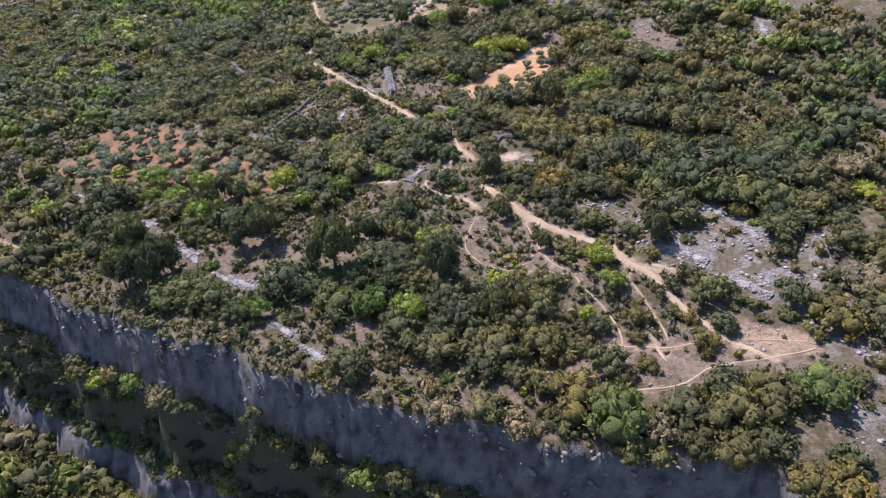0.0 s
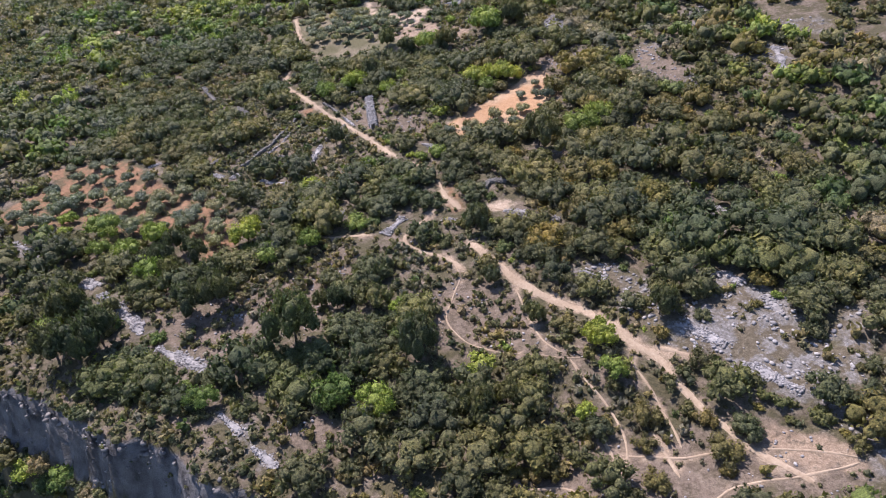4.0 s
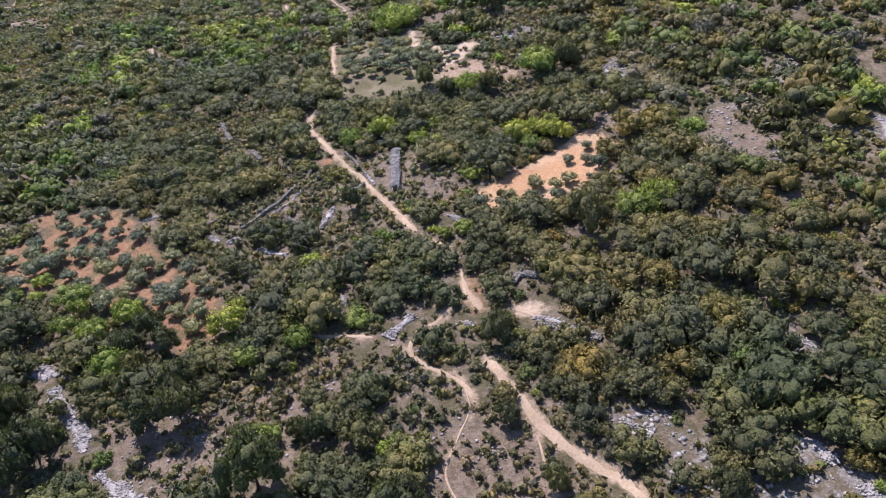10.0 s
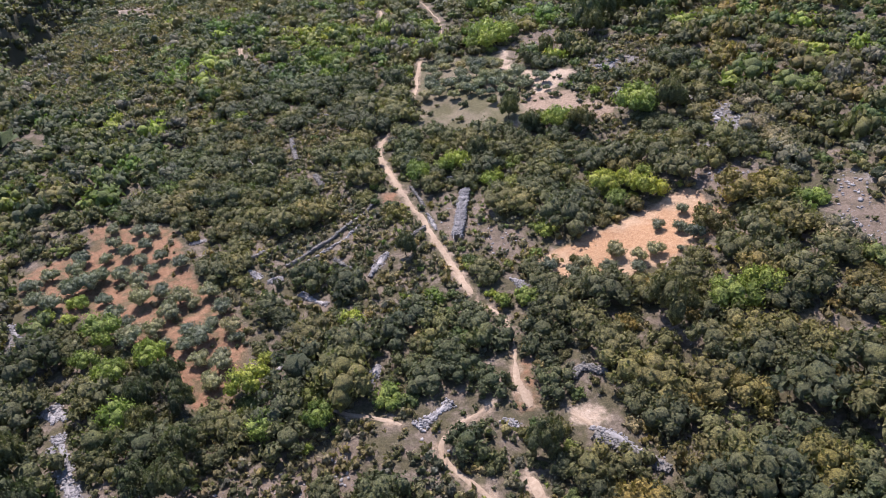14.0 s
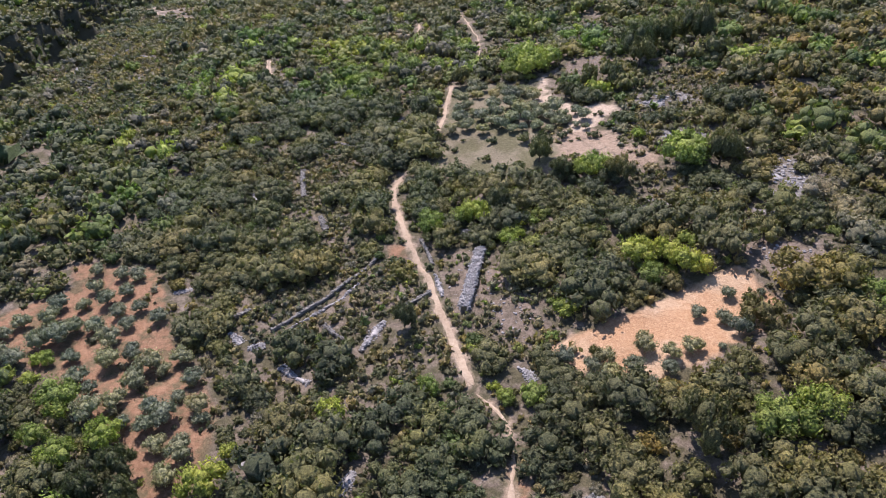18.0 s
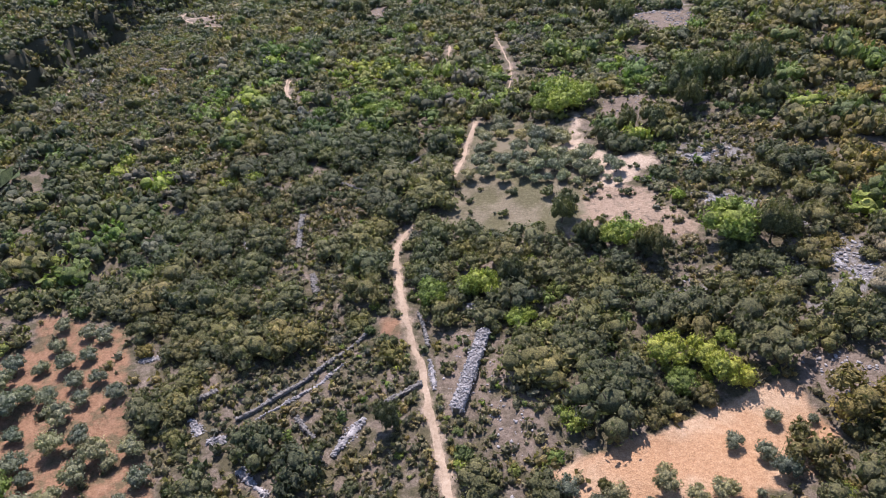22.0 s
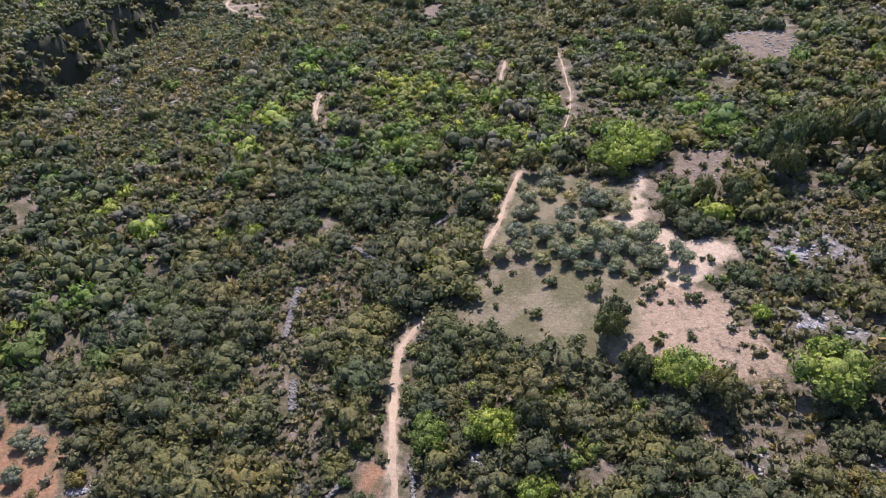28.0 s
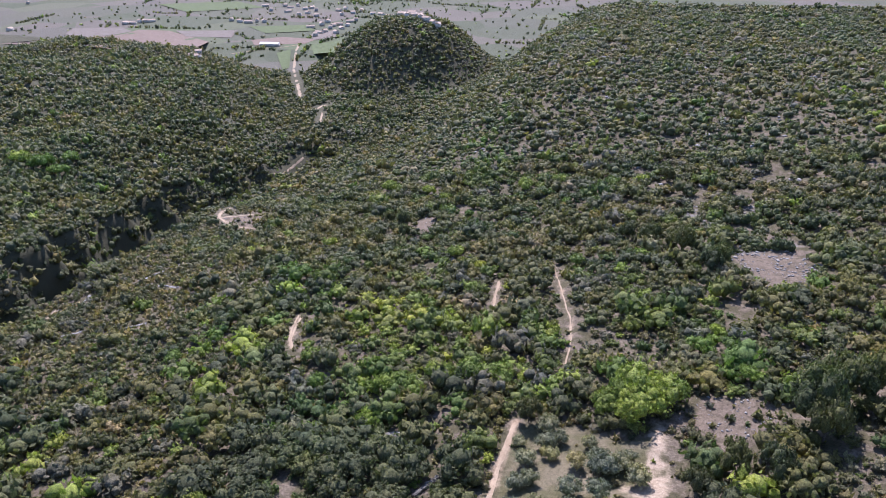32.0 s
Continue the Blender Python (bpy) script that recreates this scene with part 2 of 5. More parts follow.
sand = mix(gt, band(gt, tex_noise(gt, 0.09, 3.0), 0.4, 0.62), ramp(gt, n_fine, [(0.25, (0.276, 0.152, 0.077)), (0.55, (0.385, 0.233, 0.128)), (0.75, (0.458, 0.304, 0.180))]),
           ramp(gt, n_fine, [(0.25, (0.307, 0.201, 0.121)), (0.55, (0.416, 0.294, 0.185)), (0.75, (0.499, 0.377, 0.255))]))
pink = ramp(gt, n_fine, [(0.25, (0.101, 0.077, 0.057)), (0.5, (0.169, 0.132, 0.100)), (0.75, (0.238, 0.194, 0.153))])
litter_tone = ramp(gt, n_fine, [(0.3, (0.070, 0.055, 0.038)), (0.55, (0.130, 0.104, 0.074)), (0.75, (0.205, 0.165, 0.125))])
pink = mix(gt, band(gt, tex_noise(gt, 0.42, 6.0, 0.7), 0.47, 0.58), pink, litter_tone)
scree = ramp(gt, n_fine, [(0.3, (0.095, 0.088, 0.076)), (0.52, (0.180, 0.170, 0.158)), (0.7, (0.320, 0.310, 0.302))])
scree = mix(gt, band(gt, tex_noise(gt, 0.22, 6.0, 0.7), 0.46, 0.56), mix(gt, 0.5, earth, herb), scree)
grass = mix(gt, band(gt, tex_noise(gt, 0.12, 4.0), 0.42, 0.6), ramp(gt, n_fine, [(0.25, (0.068, 0.065, 0.030)), (0.55, (0.112, 0.103, 0.054)), (0.75, (0.171, 0.152, 0.088))]),
            ramp(gt, n_fine, [(0.25, (0.119, 0.101, 0.064)), (0.55, (0.179, 0.152, 0.100)), (0.75, (0.254, 0.221, 0.152))]))
pale = ramp(gt, n_fine, [(0.25, (0.235, 0.172, 0.115)), (0.55, (0.335, 0.258, 0.182)), (0.75, (0.420, 0.345, 0.265))])

pebbly = mix(gt, band(gt, tex_noise(gt, 0.5, 6.0, 0.7), 0.52, 0.64), ramp(gt, n_fine, [(0.25, (0.157, 0.111, 0.074)), (0.5, (0.262, 0.194, 0.136)), (0.75, (0.378, 0.290, 0.210))]), litter_tone)
chalk = ramp(gt, n_fine, [(0.25, (0.268, 0.201, 0.139)), (0.55, (0.402, 0.321, 0.239)), (0.75, (0.516, 0.431, 0.340))])


def edge_of(name, width=0.8):
    """1 inside a zone; its edge frayed by noise."""
    frayed = calc(gt, 'ADD', zone(gt, name), calc(gt, 'MULTIPLY', calc(gt, 'SUBTRACT', n_mid, 0.5), 5.0 * width))
    return calc(gt, 'SUBTRACT', 1.0, band(gt, frayed, -width, width))


col = base
for name, tone, width in (("rocky", scree, 2.2), ("bare", pink, 1.6), ("clear", pebbly, 1.0), ("grass", grass, 1.2), ("red", red, 0.8), ("sand", sand, 0.7), ("white", chalk, 0.8), ("track", pale, 0.55)):
    col = mix(gt, edge_of(name, width), col, tone)
# cliffs show bare limestone; gorge shade is put into its darkened ramp
strata = gt.nodes.new("ShaderNodeMapping")
strata.inputs["Scale"].default_value = (0.55, 0.55, 0.30)
strata_geo = gt.nodes.new("ShaderNodeNewGeometry")
strata_noise = gt.nodes.new("ShaderNodeTexNoise")
strata_noise.inputs["Scale"].default_value, strata_noise.inputs["Detail"].default_value = 0.9, 7.0
gt.links.new(strata_geo.outputs["Position"], strata.inputs["Vector"])
gt.links.new(strata.outputs["Vector"], strata_noise.inputs["Vector"])
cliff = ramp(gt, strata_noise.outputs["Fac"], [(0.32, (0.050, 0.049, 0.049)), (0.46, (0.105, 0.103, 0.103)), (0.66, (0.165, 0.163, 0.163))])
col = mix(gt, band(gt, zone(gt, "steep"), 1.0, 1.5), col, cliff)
far_col = ramp(gt, n_big, [(0.3, (0.052, 0.052, 0.030)), (0.7, (0.090, 0.084, 0.052))])
col = mix(gt, band(gt, zone(gt, "far"), 0.2, 0.8), col, far_col)
# patchwork of fields on the plain
cells = gt.nodes.new("ShaderNodeTexVoronoi")
cells.inputs["Scale"].default_value = 0.011
cells_geo = gt.nodes.new("ShaderNodeNewGeometry")
gt.links.new(cells_geo.outputs["Position"], cells.inputs["Vector"])
sep = gt.nodes.new("ShaderNodeSeparateColor")
gt.links.new(cells.outputs["Color"], sep.inputs["Color"])
plots = ramp(gt, sep.outputs["Red"], [(0.0, (0.068, 0.080, 0.046)), (0.25, (0.088, 0.096, 0.059)), (0.45, (0.112, 0.100, 0.084)), (0.6, (0.080, 0.092, 0.055)), (0.8, (0.128, 0.108, 0.092)), (1.0, (0.096, 0.116, 0.059))])
grain = ramp(gt, tex_noise(gt, 5.5, 5.0, 0.8), [(0.36, (0.70, 0.69, 0.67)), (0.5, (1.0, 1.0, 1.0)), (0.64, (1.26, 1.25, 1.23))])
col = mix(gt, 1.0, col, grain, 'MULTIPLY')
gt.links.new(mix(gt, band(gt, zone(gt, "plain"), 0.3, 0.7), col, plots), gb.inputs["Base Color"])
relief(gt, gb, n_fine, 0.9, 0.35)


# ---------------------------------------------------------------- helpers for meshes
def mesh_of(name, verts, faces, material, smooth_shade=False):
    me = bpy.data.meshes.new(name)
    verts, faces = np.asarray(verts, np.float32), [np.asarray(f, np.int32) for f in (faces if isinstance(faces, list) else [faces])]
    faces = [f for f in faces if len(f)]
    total = sum(f.size for f in faces)
    me.vertices.add(len(verts))
    me.vertices.foreach_set("co", verts.ravel())
    me.loops.add(total)
    me.loops.foreach_set("vertex_index", np.concatenate([f.ravel() for f in faces]))
    sizes = np.concatenate([np.full(len(f), f.shape[1], np.int32) for f in faces])
    me.polygons.add(len(sizes))
    me.polygons.foreach_set("loop_start", np.r_[0, np.cumsum(sizes)[:-1]].astype(np.int32))
    if smooth_shade:
        me.polygons.foreach_set("use_smooth", np.ones(len(sizes), bool))
    me.update(calc_edges=True)
    me.materials.append(material)
    return me


def part(name, me, parent=None, label=""):
    ob = new(name, me)
    if parent:
        ob.parent = parent
    return tagged(ob, label) if label else ob


# ---------------------------------------------------------------- zones of the land
ZONES = {}
TRACKS = []


def zone(kind, outline):
    ZONES.setdefault(kind, []).append(outline)


def track(half, line):
    TRACKS.append((half, line))


# soil of fields, clearings and bare rock
zone('sand', [(46.2, 156.4), (48.9, 158.5), (54.8, 161.3), (60.4, 164.3), (66.5, 168.3), (72.5, 171.8), (77.1, 174.6), (79.2, 173.5), (79.6, 170.1), (82.7, 164.9), (80.8, 162.1), (75.3, 157.7), (69.5, 153.8), (63.7, 150.7), (58.7, 148.9), (53.9, 149.7), (49.1, 152.2)])
zone('red', [(-53.3, 163.6), (-49.1, 167.7), (-43.7, 172.1), (-39.9, 176.4), (-28.7, 180.1), (-23.5, 171.9), (-17.3, 160.3), (-9.3, 152.1), (-2.7, 142.3), (-1.5, 134.8), (-2, 127.2), (-7, 126.5), (-14.1, 135.6), (-20.5, 141), (-30, 146.5), (-35, 151.2), (-42.6, 153.4), (-46.4, 153.1)])
zone('red', [(-41.6, 173.4), (-46.3, 179.9), (-40.5, 180.8), (-33.9, 179), (-31, 171.9), (-32.8, 167.4)])
zone('grass', [(22.4, 215.3), (23, 225.2), (24, 232.2), (33.4, 231.9), (45.3, 231.6), (50.3, 228), (50.9, 214.8), (45.4, 210.5), (36.7, 211.8), (29.1, 213.6)])
zone('clear', [(40.1, 212.3), (47.7, 226.2), (54.8, 231.8), (62.8, 228.2), (65.8, 221.7), (71.6, 214.1), (71.1, 210.5), (65.9, 209.4), (52.8, 210), (45.4, 210.5)])
zone('grass', [(23.8, 233), (23.5, 247.8), (23.5, 262.9), (33.2, 264.4), (40.6, 260.7), (48.5, 259.7), (50, 254.4), (48.8, 246), (53.5, 242.9), (53.8, 233.1), (45.3, 231.6), (33.4, 231.9)])
zone('white', [(48.4, 243.7), (54.4, 245.4), (56.4, 242), (65, 242.3), (66.1, 238.1), (61.1, 233.7), (59.3, 229.8), (53.5, 229.4), (54.6, 237.6)])
zone('white', [(42.4, 248.2), (47.1, 250.2), (50, 255.4), (50.3, 248), (47.3, 245)])
zone('bare', [(50.4, 269.6), (60.6, 273.4), (70.7, 276.5), (69.1, 267.8), (60.6, 261.9), (51.8, 263)])
zone('rocky', [(53.9, 97.3), (60.6, 97.1), (65.7, 85.6), (77, 88.5), (81.4, 79.1), (80.6, 71), (78, 63.9), (70.2, 60.1), (65.3, 65.1), (60.2, 76.3), (57.2, 86.6)])
zone('rocky', [(85.6, 73), (91.9, 75.2), (74.5, 55.3), (71.7, 58.1), (73.1, 62.9)])
zone('bare', [(31.4, 61.3), (37.2, 64.2), (42.4, 67.5), (49.2, 63.8), (57.4, 60.1), (64.2, 60.2), (71.7, 53.3), (71.3, 49.9), (64.1, 48.3), (58, 52.4), (50.4, 50.2), (43.4, 53.1), (38.2, 56.7)])
zone('bare', [(28.9, 99), (35.6, 104.8), (40.4, 101.7), (44.6, 94.9), (44.8, 84.5), (50.6, 80.2), (54.3, 73), (48, 74.9), (42.3, 80.3), (36, 83.4), (31, 88.7), (28.4, 93.2)])
zone('bare', [(7.2, 110.8), (12.4, 115.2), (18.2, 118.1), (18.1, 113.4), (13.8, 107.3), (9.7, 107.8)])
zone('bare', [(-15.1, 106.3), (-12.8, 112.6), (-0.6, 114.2), (3, 109.7), (-3.8, 103.2), (-8.1, 100.6)])
zone('bare', [(1.4, 84.4), (8.6, 81.5), (12.5, 74.9), (10.9, 70.6), (5.1, 73.6)])
zone('bare', [(12.8, 117.3), (19.1, 116.1), (15.2, 105.6), (8.3, 98.5), (5.2, 107)])
zone('rocky', [(-25.6, 124.5), (-21.5, 119.8), (-17.1, 110.5), (-19, 109.5)])
zone('rocky', [(-13.2, 104.9), (-7.6, 99.8), (-6.7, 95.7), (-11.8, 100.1)])
zone('rocky', [(-6.1, 87.3), (-2.8, 85), (2.1, 75.3), (0.5, 74.9)])
zone('rocky', [(-48.4, 150.9), (-42.1, 146.7), (-35.2, 137.6), (-37.2, 136.6), (-44.9, 144.4)])
zone('rocky', [(88, 208), (93.8, 210.7), (96.9, 202.3), (92.6, 188), (86.5, 189.2), (79.8, 193.3), (76.7, 194.4)])
zone('bare', [(78.3, 179.6), (84.7, 182.1), (90.9, 182.4), (87.3, 169.9), (83.5, 172.3), (80.6, 176.8)])
zone('rocky', [(69.6, 242.9), (83.1, 246), (83.8, 239), (74.5, 236.6)])
zone('rocky', [(71.3, 222.3), (78.3, 223.2), (84.5, 220.4), (83.6, 215.7), (73.9, 217.6)])
zone('bare', [(67.7, 346.4), (85.4, 347.6), (84.6, 326.8), (73.8, 325.7)])
zone('rocky', [(67.9, 351.3), (83.7, 353), (86.6, 330.8), (78.6, 320.3), (72.2, 327.3)])
zone('rocky', [(52.9, 96.8), (60, 96), (60.8, 87.7), (62.8, 80.1), (58.6, 84.8), (54.9, 91.6)])
zone('bare', [(107, 175.4), (109.9, 154.2), (103, 149.5), (97.1, 159.4)])
zone('rocky', [(129.1, 154.6), (134.8, 154), (124.8, 138.2), (121.7, 138.6)])
zone('rocky', [(127, 186.6), (137.6, 183.7), (125.8, 167.9), (120.4, 173)])
zone('rocky', [(141.4, 165.5), (150.9, 159.7), (145.5, 154.6), (138.1, 159.8)])
zone('bare', [(34.8, 168.9), (43.5, 166.1), (43.2, 157.9), (37.8, 161)])
zone('bare', [(79.3, 179), (93.8, 177.2), (92.1, 169.9), (79.1, 170.9)])
zone('rocky', [(91.5, 207.1), (98.8, 203.7), (94.6, 192.6), (87.5, 195.8)])
zone('rocky', [(75.9, 61.5), (82, 59.1), (77.6, 46.1), (73.5, 41.4), (71.6, 48.5)])
zone('rocky', [(-253, 548.6), (-249.4, 618.6), (-239, 593), (-247.2, 545.7)])
zone('low', [(-118.9, 365.4), (-203.4, 499.4), (-208.6, 520.5), (-134.4, 446.4), (-101.6, 396.1), (-91.1, 360.8)])
zone('bare', [(27.8, 181.4), (30.9, 184), (33.9, 180.8), (33.1, 167.4), (30.6, 164)])
zone('bare', [(36.8, 170), (44.5, 168.5), (46.6, 163.1), (40.6, 160.7), (36.1, 162.5)])
zone('low', [(2, 162.2), (9.6, 169.9), (15.5, 177.2), (25.3, 175.3), (28.2, 165.1), (31, 153.8), (28.1, 147.6), (21, 145.6), (11.5, 146.7), (4.9, 153.9)])
zone('low', [(35.6, 180.8), (41.8, 176.1), (47, 164.2), (45.4, 157.3), (39.4, 154.2), (33.3, 160.9), (32.4, 170.3)])
zone('low', [(-199.2, 331.4), (-120.7, 298.1), (-104.9, 324.9), (-74.3, 323.9), (-48.3, 297.4), (-42.1, 268.1), (-65.9, 258.8), (-85.8, 246.3)])
zone('low', [(-51.2, 123.4), (-27.5, 107.4), (-11.3, 90.4), (7.6, 75.2), (17, 69), (13, 60.2), (-3.5, 72.4), (-20.6, 89.6), (-42.6, 110.3)])
zone('low', [(21.3, 114.7), (34.1, 110), (44.5, 99.7), (49.9, 90.1), (57.5, 71.6), (56.7, 63.6), (41.3, 70.3), (33.5, 78.4), (27.2, 90.4)])
zone('low', [(10.9, 121.4), (25.7, 122.2), (27.2, 115.9), (16.4, 113.4), (9.2, 109.6), (-1.3, 109.8), (0.1, 117.1)])
zone('low', [(-17.2, 223.6), (-6, 221.7), (8.2, 185.2), (1.4, 181.8), (-8.9, 199.9)])
zone('low', [(69.9, 247.8), (88.7, 253.2), (84.2, 215.8), (73.7, 216.4), (69.7, 229.5)])
zone('low', [(-9.5, 162.6), (13.8, 178.3), (23.6, 167.4), (15.9, 146.6), (-0.7, 149.8)])
zone('rocky', [(69.0, 73.1), (76.1, 67.1), (73.0, 59.5), (67.1, 66.1)])
zone('rocky', [(79.3, 82.4), (82.7, 78.5), (78.8, 70.0), (73.7, 71.7)])
zone('rocky', [(71.3, 91.9), (78.2, 88.5), (76.7, 83.9), (69.2, 86.0)])
zone('rocky', [(64.4, 81.4), (70.7, 77.1), (69.3, 72.1), (63.9, 75.6)])
zone('rocky', [(75.9, 60.1), (81.5, 58.1), (77.6, 53.5), (74.1, 55.2)])
zone('rocky', [(67.8, 42.7), (72.6, 40.2), (67.9, 34.7), (64.2, 35.0)])
zone('rocky', [(106.7, 173.6), (108.6, 169.6), (99.9, 155.5), (98.0, 156.6)])
zone('rocky', [(96.3, 162.0), (110.6, 153.3), (107.0, 147.9), (96.5, 154.8)])
zone('rocky', [(123.2, 155.5), (129.6, 149.9), (124.1, 138.5), (122.4, 138.4), (125.3, 145.8), (121.2, 150.3)])
zone('rocky', [(69.8, 116.3), (72.3, 113.5), (70.8, 111.6), (69.7, 114.2)])
zone('rocky', [(83.5, 104.9), (87.2, 102.8), (85.4, 100.1), (83.1, 102.7)])
zone('rocky', [(80.0, 99.1), (83.2, 97.3), (81.4, 95.2), (79.4, 96.6)])
zone('rocky', [(84.7, 93.2), (87.8, 90.0), (86.9, 88.7), (83.3, 90.5)])
zone('rocky', [(54.6, 97.0), (60.2, 96.2), (58.3, 91.1), (54.9, 91.4)])
zone('rocky', [(60.3, 93.9), (62.0, 91.5), (61.5, 86.7), (59.8, 84.6), (58.8, 89.6)])
zone('rocky', [(61.3, 82.5), (66.1, 80.4), (67.6, 75.9), (62.1, 77.4)])
zone('rocky', [(1.0, 101.9), (3.4, 100.3), (0.7, 96.3), (-2.5, 98.9)])
zone('bare', [(-0.4, 111.8), (2.0, 114.7), (8.9, 115.1), (11.7, 118.0), (18.0, 117.8), (18.0, 111.8), (16.0, 108.2), (14.4, 100.5), (13.0, 108.1), (8.9, 109.0), (3.1, 108.3), (0.9, 104.3), (-3.5, 101.0), (-6.1, 97.2), (-8.0, 103.3), (-4.1, 107.7)])
zone('bare', [(-16.2, 113.4), (-13.0, 113.7), (-11.3, 107.2), (-14.4, 107.0)])
zone('bare', [(65.0, 99.3), (67.5, 98.9), (64.5, 93.1), (62.1, 93.4)])
zone('white', [(47.2, 123.6), (51.2, 122.9), (51.8, 120.2), (48.1, 119.7), (46.7, 120.7)])
zone('bare', [(25.3, 119.8), (30.6, 120.3), (31.2, 116.9), (28.1, 116.4)])
zone('rocky', [(89.5, 214.2), (99.1, 207.0), (95.4, 198.5), (88.9, 203.5)])
zone('rocky', [(105.7, 175.0), (109.7, 170.3), (106.9, 166.4), (103.9, 168.4)])
zone('rocky', [(79.6, 179.8), (87.4, 179.9), (94.2, 174.2), (92.7, 169.8), (88.3, 168.3), (83.8, 172.9)])
zone('bare', [(64.2, 136.3), (69.3, 134.6), (67.5, 130.6), (64.1, 131.5)])
zone('bare', [(36.4, 167.5), (42.8, 166.6), (44.5, 159.0), (41.1, 158.7)])
zone('bare', [(33.0, 169.7), (38.9, 183.3), (40.9, 178.0), (36.6, 163.8)])
zone('red', [(16.5, 184.9), (19.9, 185.0), (20.9, 181.0), (17.8, 180.5)])
zone('rocky', [(70.3, 226.2), (88.0, 226.4), (80.7, 218.8), (73.1, 217.9)])
zone('rocky', [(59.4, 198.4), (72.1, 196.6), (70.8, 193.6), (60.9, 194.6)])
zone('rocky', [(69.7, 243.4), (75.7, 249.2), (83.0, 246.3), (81.8, 239.2), (74.9, 240.5)])
zone('bare', [(55.5, 275.3), (68.5, 275.9), (66.5, 266.6), (62.1, 254.3), (58.6, 251.1), (57.3, 266.4)])
zone('low', [(-105.3, 245.9), (-130.0, 300.6), (-131.9, 330.8), (-139.0, 381.8), (-115.8, 380.0), (-62.3, 324.9), (-49.4, 291.2), (-63.9, 257.8)])
zone('white', [(48.2, 267.3), (50.0, 265.0), (49.2, 248.3), (46.2, 245.5), (46.9, 252.7)])
zone('low', [(68.1, 248.1), (85.8, 258.3), (90.9, 250.7), (84.3, 216.1), (72.7, 219.3), (65.7, 235.0)])
zone('low', [(59.9, 205.8), (72.7, 204.4), (76.5, 194.4), (63.8, 192.0)])
zone('low', [(-16.0, 218.6), (2.1, 221.7), (3.5, 212.8), (6.2, 192.8), (11.5, 180.7), (2.5, 178.5), (-6.3, 200.0)])
zone('rocky', [(74.3, 387.4), (86.0, 388.7), (83.0, 378.4), (73.3, 378.0)])
zone('rocky', [(55.5, 388.7), (64.2, 389.2), (63.6, 377.9), (56.8, 377.7)])
zone('bare', [(-39.3, 382.5), (-32.0, 394.8), (-24.2, 375.9), (-32.0, 367.4)])
zone('bare', [(-128, 391), (-124, 398), (-112, 403), (-106, 385), (-112, 381)])
zone('red', [(39.7, 134.5), (42.2, 132.3), (43.0, 122.9), (39.9, 122.6)])
zone('clear', [(64.4, 60.2), (72.7, 53.7), (71.5, 51.0), (65.6, 52.3), (61.9, 57.2)])
# trodden tracks: half width and line
track(0.7, [(23.3, 264), (22.7, 252.6), (22.7, 243.2), (22.1, 234.7)])
track(0.8, [(16.9, 214.9), (14.9, 209.5), (14.5, 205), (17.1, 196.3), (20.1, 187), (22.4, 181), (25.7, 174.2), (27.5, 167.8), (29.6, 162.1), (31.6, 156.7), (34.5, 148.8)])
track(0.4, [(35.2, 147.3), (39.7, 143.1), (40.7, 136.6), (40.3, 132.2)])
track(0.8, [(40.3, 132.2), (40.4, 127.7), (41.8, 123.6)])
track(0.5, [(13.1, 125.1), (15.7, 123.8), (19, 123.7), (23.6, 121.5)])
track(0.6, [(37.5, 125.8), (34.3, 122.7), (30.5, 120.8), (28.2, 117.3), (29.9, 115.2), (32.1, 112.3), (35.3, 110.2), (36.9, 105.4)])
track(1, [(40.4, 112.1), (42.3, 105.1), (44.1, 99.9), (46.2, 95.1), (49.8, 90.5), (52.8, 86.7), (54.5, 82.4), (55.3, 77.9), (57.5, 75.6)])
track(0.7, [(55.7, 78.2), (57.5, 75.6), (57.3, 69.8), (58.8, 63.8), (59.8, 59.3), (61.2, 55.8), (64.4, 51.2)])
track(0.22, [(35.8, 107.1), (36.3, 104), (33, 99.4), (30, 93.6), (31.8, 88.5), (36.2, 83.9), (41.7, 81), (46.5, 78.7)])
track(0.25, [(43.6, 97.2), (43.3, 90.3), (42.5, 84), (44.8, 80.5)])
track(0.6, [(58, 76.7), (61.4, 73.5), (65, 70.8)])
track(0.3, [(43.3, 69.6), (43.7, 64.2), (43.4, 59.2), (41.8, 55.1)])
track(0.35, [(50.3, 64), (50.3, 60.7), (50, 56.9)])
track(0.5, [(46.9, 122), (49.6, 119.5)])
track(0.4, [(-44.4, 305.7), (-41.5, 295.5), (-38.7, 289.7)])
track(0.3, [(20, 343.9), (25.1, 321.9), (28.9, 307), (30.2, 294.6), (29.9, 285.9)])
track(0.5, [(6.3, 331.2), (7.4, 319.9), (9.3, 307.3)])
track(0.6, [(-43, 305.3), (-41.2, 297.3), (-38.8, 289.9), (-35.8, 286.1)])
track(1, [(-186.5, 540.5), (-187, 561), (-184.8, 580)])
track(2.2, [(-397.3, 998.1), (-376, 944.9), (-348.8, 888.5), (-322, 833.6), (-279.8, 760.2), (-253.2, 713.2)])
track(2.5, [(-221.8, 679.7), (-221.4, 692.1), (-218.8, 695.7)])
track(1.2, [(-212.8, 671.5), (-202.1, 645.5)])
track(1.2, [(-442.7, 906.9), (-427.5, 933.9), (-404.3, 963.3), (-390.7, 983.2)])
track(0.4, [(-60.4, 137.4), (-54.8, 131.3), (-51.8, 126.7)])
track(0.35, [(-117.1, 290.9), (-119.9, 297.4), (-121, 301.6)])
